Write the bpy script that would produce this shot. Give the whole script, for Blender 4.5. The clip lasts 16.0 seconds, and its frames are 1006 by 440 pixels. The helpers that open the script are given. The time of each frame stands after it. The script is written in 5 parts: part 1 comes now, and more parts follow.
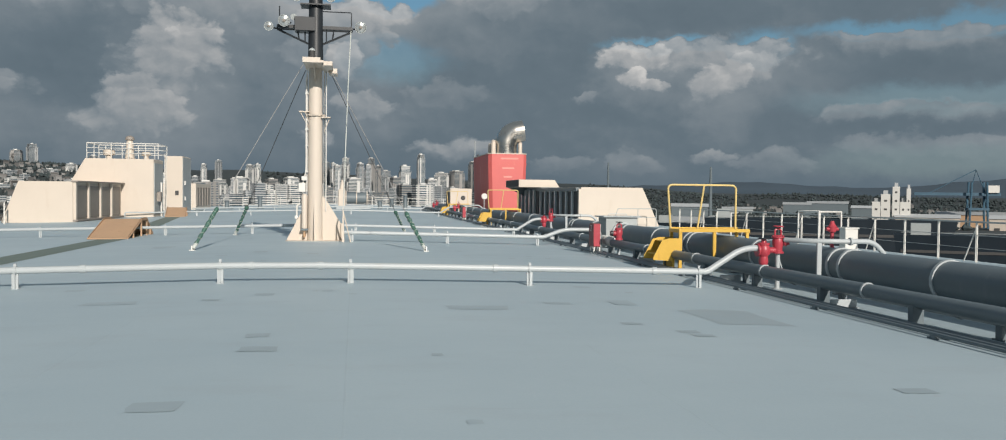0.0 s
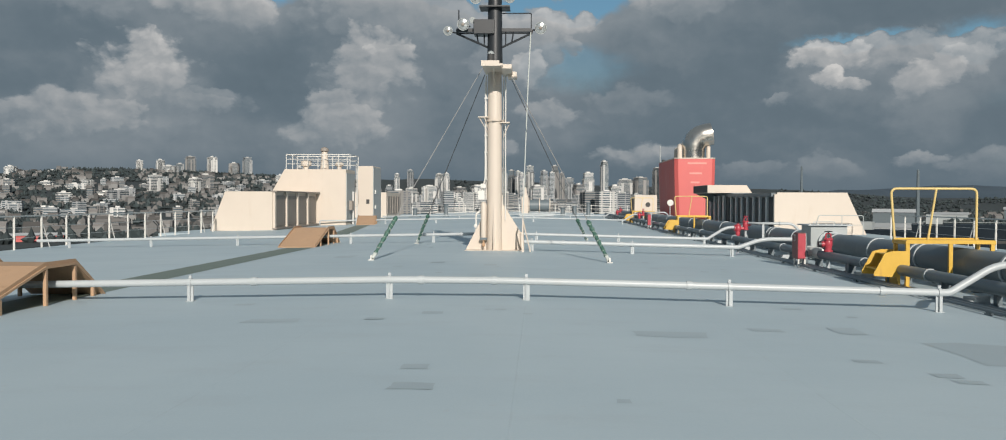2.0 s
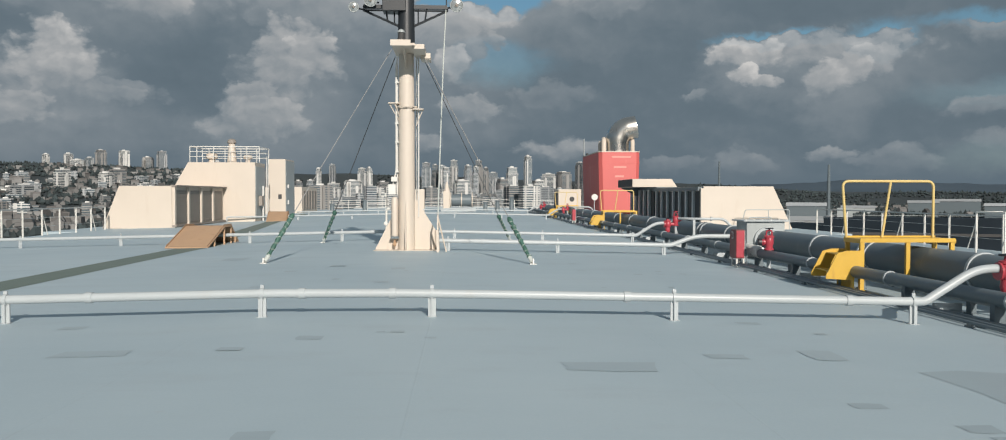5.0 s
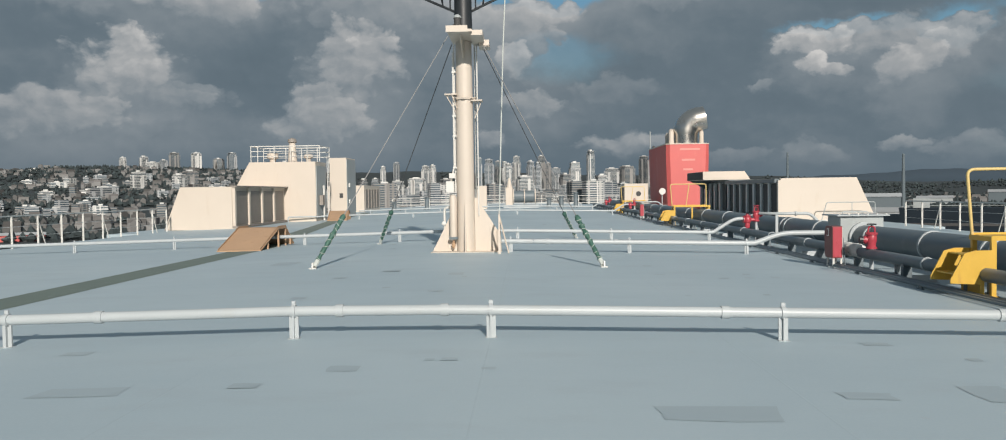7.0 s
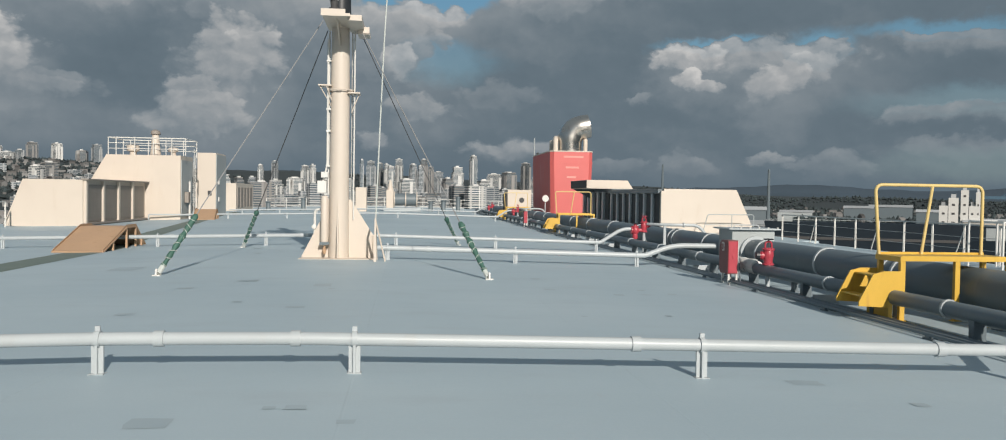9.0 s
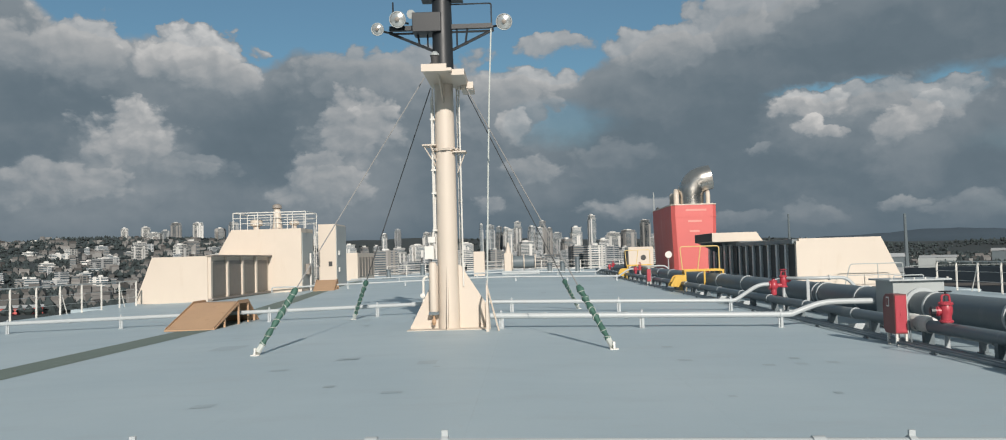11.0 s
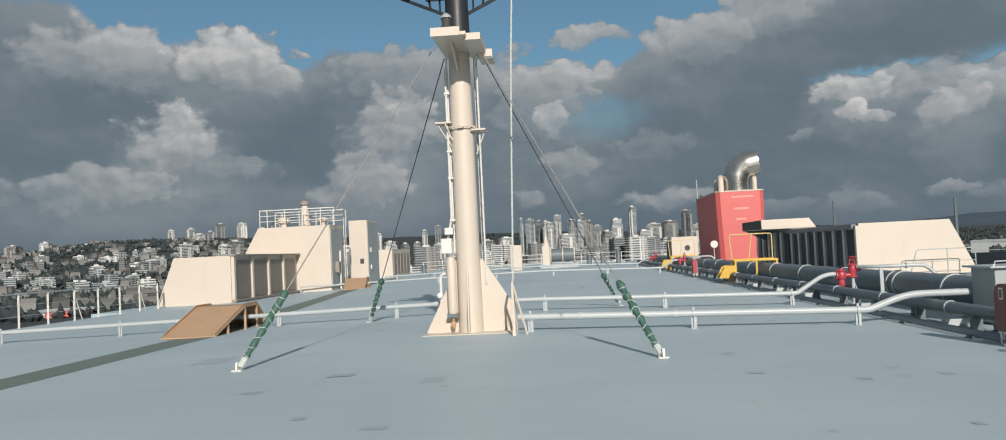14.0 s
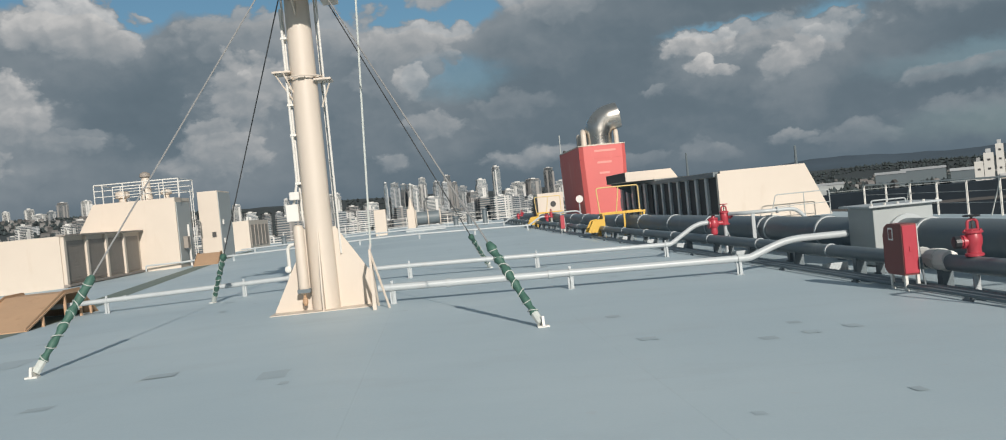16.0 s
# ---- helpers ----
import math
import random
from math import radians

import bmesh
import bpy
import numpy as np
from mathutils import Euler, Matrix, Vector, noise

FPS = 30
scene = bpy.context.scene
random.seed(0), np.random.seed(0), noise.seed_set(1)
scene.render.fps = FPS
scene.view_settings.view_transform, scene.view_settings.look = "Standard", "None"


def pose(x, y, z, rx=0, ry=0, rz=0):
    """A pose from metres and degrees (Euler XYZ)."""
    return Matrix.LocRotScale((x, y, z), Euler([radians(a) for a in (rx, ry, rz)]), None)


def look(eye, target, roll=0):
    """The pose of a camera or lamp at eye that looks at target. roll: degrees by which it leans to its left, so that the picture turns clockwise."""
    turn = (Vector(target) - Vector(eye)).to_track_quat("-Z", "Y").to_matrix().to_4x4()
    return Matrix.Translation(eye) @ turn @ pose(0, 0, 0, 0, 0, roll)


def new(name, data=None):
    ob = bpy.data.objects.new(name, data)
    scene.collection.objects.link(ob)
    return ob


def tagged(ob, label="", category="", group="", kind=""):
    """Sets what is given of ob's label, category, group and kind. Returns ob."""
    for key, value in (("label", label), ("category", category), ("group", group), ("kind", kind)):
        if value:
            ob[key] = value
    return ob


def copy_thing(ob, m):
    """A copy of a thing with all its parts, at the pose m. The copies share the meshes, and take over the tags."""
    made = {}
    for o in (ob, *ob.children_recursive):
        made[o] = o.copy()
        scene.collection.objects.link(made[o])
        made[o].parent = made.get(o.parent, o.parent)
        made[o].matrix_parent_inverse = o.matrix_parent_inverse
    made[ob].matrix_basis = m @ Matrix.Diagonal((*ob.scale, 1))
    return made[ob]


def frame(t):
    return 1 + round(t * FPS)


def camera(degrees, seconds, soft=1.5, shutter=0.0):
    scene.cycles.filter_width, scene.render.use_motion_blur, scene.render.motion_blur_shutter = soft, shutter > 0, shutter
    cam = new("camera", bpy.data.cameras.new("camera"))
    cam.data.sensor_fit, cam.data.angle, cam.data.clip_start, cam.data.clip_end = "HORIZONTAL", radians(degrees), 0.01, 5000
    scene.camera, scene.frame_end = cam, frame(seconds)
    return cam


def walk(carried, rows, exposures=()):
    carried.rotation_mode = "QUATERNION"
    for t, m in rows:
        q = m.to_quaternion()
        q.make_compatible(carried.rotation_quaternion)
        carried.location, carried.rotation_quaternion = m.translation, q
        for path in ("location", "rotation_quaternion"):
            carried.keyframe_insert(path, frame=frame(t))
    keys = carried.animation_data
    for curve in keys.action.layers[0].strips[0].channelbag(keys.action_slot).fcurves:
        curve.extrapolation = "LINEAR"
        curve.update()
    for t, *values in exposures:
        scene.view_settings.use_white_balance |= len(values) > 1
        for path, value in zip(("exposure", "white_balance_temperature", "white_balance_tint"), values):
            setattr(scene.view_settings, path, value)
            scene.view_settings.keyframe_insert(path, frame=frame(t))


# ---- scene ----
cam = camera(60.5, 16.0, soft=1.05)
PATH = [
    (0, (0.06, -1.379, 1.455), (0.399, 0.591, 1.398), 0.6),
    (0.5, (0.119, -0.968, 1.463), (0.321, 1.021, 1.398), 1.0),
    (1, (0.115, -0.599, 1.489), (0.347, 1.386, 1.433), 1.8),
    (1.5, (0.156, -0.215, 1.475), (0.241, 1.783, 1.424), 0.8),
    (2, (0.18, 0.118, 1.467), (0.097, 2.116, 1.423), 0.2),
    (2.5, (0.205, 0.512, 1.481), (0.365, 2.504, 1.421), -1.1),
    (3, (0.258, 0.919, 1.479), (0.352, 2.916, 1.42), -1.1),
    (3.5, (0.266, 1.295, 1.46), (0.335, 3.293, 1.387), -0.2),
    (4, (0.307, 1.731, 1.459), (0.541, 3.715, 1.38), -0.0),
    (4.2, (0.325, 1.831, 1.458), (0.516, 3.821, 1.391), -0.3),
    (6.3, (0.407, 3.507, 1.502), (0.469, 5.505, 1.45), 0.2),
    (6.5, (0.385, 3.644, 1.49), (0.492, 5.64, 1.438), -0.1),
    (7, (0.376, 4.065, 1.493), (0.322, 6.063, 1.428), -0.8),
    (7.5, (0.33, 4.453, 1.484), (0.298, 6.452, 1.44), -0.0),
    (8, (0.342, 4.855, 1.467), (0.463, 6.85, 1.407), -0.5),
    (8.5, (0.4, 5.266, 1.473), (0.483, 7.264, 1.424), -0.5),
    (9, (0.425, 5.676, 1.487), (0.645, 7.663, 1.432), 0.9),
    (9.5, (0.486, 6.055, 1.474), (0.458, 8.054, 1.411), -0.6),
    (10, (0.535, 6.389, 1.477), (0.447, 8.387, 1.493), -1.1),
    (10.2, (0.531, 6.567, 1.493), (0.462, 8.564, 1.573), -1.3),
    (12.3, (0.793, 8.349, 1.486), (0.743, 10.346, 1.575), -1.7),
    (12.5, (0.826, 8.493, 1.467), (0.769, 10.49, 1.556), -2.0),
    (13, (0.783, 8.889, 1.485), (0.749, 10.886, 1.583), -2.8),
    (13.5, (0.782, 9.353, 1.46), (0.592, 11.343, 1.544), -2.8),
    (14, (0.734, 9.704, 1.454), (0.587, 11.697, 1.531), -2.8),
    (14.5, (0.72, 10.106, 1.438), (0.712, 12.106, 1.475), -4.2),
    (15, (0.718, 10.487, 1.451), (0.563, 12.481, 1.495), -4.9),
    (15.5, (0.73, 10.856, 1.457), (0.837, 12.853, 1.444), -5.0),
    (16, (0.787, 11.31, 1.424), (0.943, 13.304, 1.391), -5.6),
]
walk(cam, [(t, look(e, g, r)) for t, e, g, r in PATH])

# ---- world, sun, exposure ----
SUN_AZ, SUN_EL = 168.0, 24.0          # degrees clockwise from +y, and up: astern, a little to starboard
sun_dir = Vector((math.sin(radians(SUN_AZ)) * math.cos(radians(SUN_EL)), math.cos(radians(SUN_AZ)) * math.cos(radians(SUN_EL)), math.sin(radians(SUN_EL))))
sun_data = bpy.data.lights.new("sun", "SUN")
sun_data.energy, sun_data.angle, sun_data.color = 4.3, radians(0.6), (1.0, 0.925, 0.84)
sun = new("sun", sun_data)
sun.matrix_world = look((0, 0, 60), Vector((0, 0, 60)) - sun_dir)


class Nodes:
    """A short way to write node trees."""

    def __init__(self, tree):
        self.t = tree
        tree.nodes.clear()

    def add(self, kind, ins=None):
        n = self.t.nodes.new(kind)
        for k, v in (ins or {}).items():
            self.put(n.inputs[k], v)
        return n

    def put(self, socket, v):
        if isinstance(v, bpy.types.NodeSocket):
            self.t.links.new(v, socket)
        elif isinstance(v, bpy.types.Node):
            self.t.links.new(v.outputs[0], socket)
        else:
            socket.default_value = v

    def math(self, op, a, b=0.0, c=0.0, clamp=False):
        n = self.add("ShaderNodeMath", ins={0: a, 1: b, 2: c})
        n.operation, n.use_clamp = op, clamp
        return n.outputs[0]

    def vmath(self, op, a, b=(0, 0, 0)):
        n = self.add("ShaderNodeVectorMath", ins={0: a, 1: b})
        n.operation = op
        return n.outputs["Value"] if op in ("DOT_PRODUCT", "LENGTH", "DISTANCE") else n.outputs[0]

    def noise(self, vec, scale, detail=4.0, rough=0.55, distort=0.0):
        return self.add("ShaderNodeTexNoise", ins={"Vector": vec, "Scale": scale, "Detail": detail, "Roughness": rough, "Distortion": distort}).outputs[0]

    def ramp(self, fac, stops):
        n = self.add("ShaderNodeValToRGB", ins={0: fac})
        cr = n.color_ramp
        while len(cr.elements) < len(stops):
            cr.elements.new(0.5)
        for e, (p, c) in zip(cr.elements, stops):
            e.position, e.color = p, (*c, 1) if len(c) == 3 else c
        return n.outputs[0]

    def mix(self, fac, a, b, blend="MIX"):
        n = self.add("ShaderNodeMix")
        n.data_type, n.blend_type = "RGBA", blend
        for i, v in ((0, fac), (6, a), (7, b)):
            if isinstance(v, tuple) and len(v) == 3:
                v = (*v, 1)
            self.put(n.inputs[i], v)
        return n.outputs[2]

    def span(self, v, a, b, smooth=True):
        n = self.add("ShaderNodeMapRange", ins={0: v, 1: a, 2: b, 3: 0.0, 4: 1.0})
        n.interpolation_type = "SMOOTHSTEP" if smooth else "LINEAR"
        return n.outputs[0]


# the clouds: azimuth to the right of +y, elevation, half width, half height (all degrees), weight
HEADS_PORT = (
    (-28.8, 12.7, 4.0, 2.1, 0.42), (-21.7, 12.8, 3.6, 1.8, 0.62), (-19.4, 11.7, 2.3, 1.2, 0.5), (-29.0, 5.0, 4.9, 1.4, 0.5),
    (-24.7, 8.0, 2.6, 2.1, 0.72), (-24.4, 5.8, 4.0, 1.6, 0.38), (-11.1, 8.2, 2.6, 2.6, 0.58), (-13.3, 4.9, 3.2, 1.7, 0.5),
    (-13.6, 6.7, 1.6, 0.9, 0.55), (-8.4, 11.7, 6.4, 2.0, 0.34), (-10.2, 9.8, 1.7, 0.9, 0.66), (-21.5, 6.8, 2.1, 0.6, 0.35),
)
HEADS_AHEAD = (
    (1.0, 11.8, 2.3, 0.9, 0.5), (2.0, 13.9, 2.6, 0.7, 0.4), (-1.2, 9.5, 3.2, 2.8, 0.4), (-0.6, 8.7, 1.1, 1.0, 0.66), (0.4, 5.8, 2.0, 1.0, 0.45),
    (9.6, 13.1, 3.4, 1.8, 0.42), (14.0, 14.1, 3.2, 1.7, 0.4), (5.5, 6.9, 2.6, 0.8, 0.24), (6.5, 3.3, 3.4, 0.6, 0.5), (13.9, 2.2, 1.8, 0.5, 0.28),
    (15.8, 14.9, 3.0, 1.3, 0.36), (-2.8, 3.7, 1.1, 0.7, 0.42),
)
HEADS_STARBOARD = (
    (18.4, 8.9, 2.0, 1.0, 0.85), (18.1, 8.0, 1.1, 0.8, 0.9), (23.6, 8.9, 4.7, 1.2, 0.55), (23.7, 7.6, 1.6, 1.4, 0.68), (26.0, 8.5, 1.9, 0.9, 0.62),
    (15.3, 6.8, 0.9, 0.3, 0.3), (18.4, 2.4, 1.9, 0.8, 0.26), (27.1, 2.4, 2.2, 1.0, 0.28), (23.2, 3.2, 1.2, 0.3, 0.4), (19.3, 7.6, 0.9, 0.4, 0.7),
    (32.1, 5.5, 2.6, 0.6, 0.3), (36.3, 5.6, 5.1, 0.6, 0.26), (35.2, 9.9, 5.1, 0.7, 0.34), (37.7, 3.3, 6.0, 0.9, 0.24), (26.5, 2.6, 1.7, 0.6, 0.28),
)
OPENINGS = (
    (20.2, 10.1, 3.6, 0.4, 0.9), (26.4, 9.9, 1.8, 1.0, 1.0), (2.6, 9.2, 3.0, 1.1, 0.42), (33.1, 10.6, 4.7, 0.5, 0.9), (38.8, 10.7, 3.8, 0.6, 0.9),
    (37.0, 6.5, 8.1, 0.8, 0.45), (37.7, 2.7, 8.1, 0.9, 0.35),
)
SHADED = (
    (-29.2, 10.4, 4.7, 1.6, 0.09), (-16.8, 7.9, 5.1, 2.8, 0.1), (11.0, 8.5, 8.1, 3.8, 0.05), (21.8, 12.6, 8.1, 1.7, 0.06),
    (-19.4, 10.1, 5.1, 1.3, 0.06), (35.9, 8.0, 6.4, 1.0, 0.08), (36.0, 4.8, 6.4, 0.8, 0.08),
)
RIM = (
    (-31.0, 15.8), (-29.1, 14.7), (-26.4, 14.0), (-25.3, 13.7), (-23.8, 14.2), (-19.7, 13.7), (-17.2, 12.2), (-15.0, 13.3), (-8.3, 13.2),
    (-4.1, 12.3), (-0.7, 12.0), (3.6, 11.6), (6.2, 13.0), (8.8, 14.4), (12.4, 14.1), (13.4, 15.1), (16.3, 15.2), (18.3, 16.3),
)


def make_world():
    """A broken sky: a grey cloud layer with billowed rims, sunlit heads of cumulus on it, and openings to the blue."""
    world = bpy.data.worlds.new("overcast_sky")
    scene.world = world
    world.use_nodes = True
    n = Nodes(world.node_tree)
    sky = n.add("ShaderNodeTexSky")
    sky.sky_type, sky.sun_disc = "NISHITA", False
    sky.sun_elevation, sky.sun_rotation = radians(SUN_EL), radians(SUN_AZ)
    sky.air_density, sky.dust_density, sky.ozone_density = 1.0, 0.6, 1.4
    way = n.add("ShaderNodeTexCoord").outputs["Generated"]
    sep = n.add("ShaderNodeSeparateXYZ", ins={0: way})
    az = n.math("MULTIPLY", n.math("ARCTAN2", sep.outputs[0], sep.outputs[1]), 57.29578)
    el = n.math("MULTIPLY", n.math("ARCSINE", sep.outputs[2]), 57.29578)
    p = n.add("ShaderNodeCombineXYZ", ins={0: az, 1: n.math("MULTIPLY", el, 1.35), 2: 0.0}).outputs[0]

    def billow(at, scale, detail):
        v = n.add("ShaderNodeTexVoronoi", ins={"Vector": at, "Scale": scale, "Detail": detail, "Roughness": 0.5})
        v.voronoi_dimensions, v.feature, v.normalize = "2D", "SMOOTH_F1", True
        n.put(v.inputs["Smoothness"], 0.35)
        return v.outputs["Distance"]

    def wisp(scale, detail, rough=0.55):
        return n.add("ShaderNodeTexNoise", ins={"Vector": p, "Scale": scale, "Detail": detail, "Roughness": rough})

    drift = n.vmath("SUBTRACT", wisp(0.30, 6.0, 0.6).outputs[1], (0.5, 0.5, 0.5))
    bent = n.vmath("ADD", p, n.vmath("MULTIPLY", drift, (2.2, 2.2, 0.0)))
    puff = billow(bent, 0.42, 3.5)
    puff_up = billow(n.vmath("ADD", bent, (0.30, 0.55, 0.0)), 0.42, 3.5)
    relief = n.math("SUBTRACT", puff_up, puff)
    loose = n.math("MULTIPLY", n.math("SUBTRACT", puff, 0.33), 1.5)
    moved = n.add("ShaderNodeSeparateXYZ", ins={0: n.vmath("ADD", n.add("ShaderNodeCombineXYZ", ins={0: az, 1: el, 2: 0.0}).outputs[0], n.vmath("MULTIPLY", drift, (4.2, 2.6, 0.0)))})
    maz, mel = moved.outputs[0], moved.outputs[1]

    def spot(a, e, ra, re, crisp):
        """How far a direction lies inside an uneven oval, and its height in it; crisp ovals have sharp tops and fading bases."""
        u = n.math("MULTIPLY", n.math("SUBTRACT", maz, a), 1 / ra)
        v = n.math("MULTIPLY", n.math("SUBTRACT", mel, e - 0.4), 1 / re)
        r = n.math("SQRT", n.math("ADD", n.math("MULTIPLY", u, u), n.math("MULTIPLY", v, v)))
        if not crisp:
            return n.span(r, 1.35, 0.35), v
        r = n.math("ADD", r, loose)
        inner = n.add("ShaderNodeMapRange", ins={0: v, 1: -0.7, 2: 0.5, 3: 0.0, 4: 0.80}).outputs[0]
        return n.span(r, 1.22, inner), v

    lit = veil = None
    for a, e, ra, re, weight in HEADS_PORT + HEADS_AHEAD + HEADS_STARBOARD:
        inside, v = spot(a, e, ra * 1.15, re * 1.2, True)
        top = n.add("ShaderNodeMapRange", ins={0: v, 1: -0.9, 2: 0.6, 3: 0.45 * weight, 4: weight}).outputs[0]
        f = n.math("MULTIPLY", inside, top)
        lit = f if lit is None else n.math("MAXIMUM", lit, f)
        if ra > 1.5 and re > 0.7:
            g = n.math("MULTIPLY", spot(a, e - 0.5 * re, ra * 1.7, re * 2.0, False)[0], 0.34 * weight)
            veil = g if veil is None else n.math("MAXIMUM", veil, g)
    dark = None
    for a, e, ra, re, weight in SHADED:
        f = n.math("MULTIPLY", spot(a, e, ra, re, False)[0], weight)
        dark = f if dark is None else n.math("ADD", dark, f)
    gap = None
    for a, e, ra, re, weight in OPENINGS:
        f = n.math("MULTIPLY", spot(a, e, ra * 1.1, re * 1.25, False)[0], weight)
        gap = f if gap is None else n.math("MAXIMUM", gap, f)
    # the upper rim of the layer, by azimuth; far up, out of view, cloud is added to keep the sky's light neutral
    rim = n.ramp(n.add("ShaderNodeMapRange", ins={0: az, 1: -45.0, 2: 45.0, 3: 0.0, 4: 1.0}).outputs[0], [((a + 45) / 90, (e / 30,) * 3) for a, e in RIM])
    over = n.math("SUBTRACT", n.math("SUBTRACT", n.math("ADD", el, n.math("MULTIPLY", n.math("SUBTRACT", mel, el), 0.5)), n.math("MULTIPLY", rim, 30.0)), n.math("MULTIPLY", loose, -1.0))
    above = n.math("MULTIPLY", n.span(over, -0.35, 0.45), n.span(el, 26.0, 20.0))
    blue = n.math("MAXIMUM", above, gap)
    cover = n.math("MAXIMUM", n.math("SUBTRACT", 1.0, blue), n.math("MULTIPLY", n.span(lit, 0.06, 0.3), 0.92))
    # tone: broad masses, billows, a lighter rim, the sunlit heads
    mass = n.math("MULTIPLY", n.math("SUBTRACT", wisp(0.085, 4.0).outputs[0], 0.5), 0.34)
    soft = n.math("MULTIPLY", n.math("SUBTRACT", wisp(0.6, 6.0).outputs[0], 0.5), 0.10)
    rim_light = n.math("MULTIPLY", n.span(over, -2.6, -0.1), 0.16)
    form = n.math("MULTIPLY", relief, n.math("MULTIPLY_ADD", lit, 0.75, 0.13))
    tone = n.math("ADD", n.math("ADD", n.math("ADD", mass, soft), n.math("ADD", rim_light, form)), n.math("SUBTRACT", n.math("MULTIPLY_ADD", n.math("MAXIMUM", n.math("MULTIPLY", lit, 0.92), veil), 0.80, 0.285), dark))
    cloud = n.ramp(tone, ((0.0, (0.088, 0.126, 0.156)), (0.28, (0.132, 0.174, 0.207)), (0.50, (0.218, 0.254, 0.282)), (0.75, (0.37, 0.385, 0.395)), (1.0, (0.60, 0.59, 0.575))))
    cloud = n.mix(n.math("MULTIPLY", n.span(el, 3.5, 0.0), 0.75), cloud, (0.108, 0.150, 0.186))
    air = n.mix(1.0, sky.outputs[0], (0.040, 0.064, 0.070), "MULTIPLY")
    air = n.mix(n.math("MULTIPLY_ADD", n.span(el, 9.5, 4.0), 0.5, 0.18), air, (0.26, 0.30, 0.325))
    out = n.mix(cover, air, cloud)
    bg = n.add("ShaderNodeBackground", ins={"Color": out, "Strength": 1.0})
    n.add("ShaderNodeOutputWorld", ins={0: bg.outputs[0]})


make_world()

# ---- materials ----


def material(name, base, rough=0.5, metal=0.0, vary=0.12, scale=3.0, grain=60.0, bump=0.0, stain=None, stain_amount=0.0, per="", per_amount=0.0, spec=0.5):
    """A painted or plain surface: base colour, two scales of variation, stains of a second colour, fine relief."""
    mat = bpy.data.materials.new(name)
    mat.use_nodes = True
    n = Nodes(mat.node_tree)
    pos = n.add("ShaderNodeTexCoord").outputs["Object"]
    wide, small = n.noise(pos, scale, 5.0), n.noise(pos, grain, 3.0)
    tone = n.math("ADD", n.math("MULTIPLY", n.math("SUBTRACT", wide, 0.5), vary * 2.2), n.math("MULTIPLY", n.math("SUBTRACT", small, 0.5), vary))
    if per:
        rnd = n.add("ShaderNodeObjectInfo").outputs["Random"] if per == "object" else n.add("ShaderNodeNewGeometry").outputs["Random Per Island"]
        tone = n.math("ADD", tone, n.math("MULTIPLY", n.math("SUBTRACT", rnd, 0.5), per_amount))
    gain = n.math("ADD", tone, 1.0)
    color = n.vmath("MULTIPLY", n.add("ShaderNodeCombineXYZ", ins={0: gain, 1: gain, 2: gain}).outputs[0], tuple(base))
    if stain:
        streak = n.noise(n.vmath("MULTIPLY", pos, (1.0, 1.0, 0.25)), scale * 2.3, 6.0, 0.65)
        color = n.mix(n.math("MULTIPLY", n.span(streak, 0.56, 0.72), stain_amount), color, tuple(stain))
    bsdf = n.add("ShaderNodeBsdfPrincipled", ins={"Base Color": color, "Metallic": metal, "Specular IOR Level": spec, "Roughness": n.math("ADD", n.math("MULTIPLY", n.math("SUBTRACT", wide, 0.5), 0.25), rough)})
    if bump:
        n.put(bsdf.inputs["Normal"], n.add("ShaderNodeBump", ins={"Strength": bump, "Distance": 0.01, "Height": n.math("ADD", small, wide)}).outputs[0])
    n.add("ShaderNodeOutputMaterial", ins={0: bsdf.outputs[0]})
    return mat


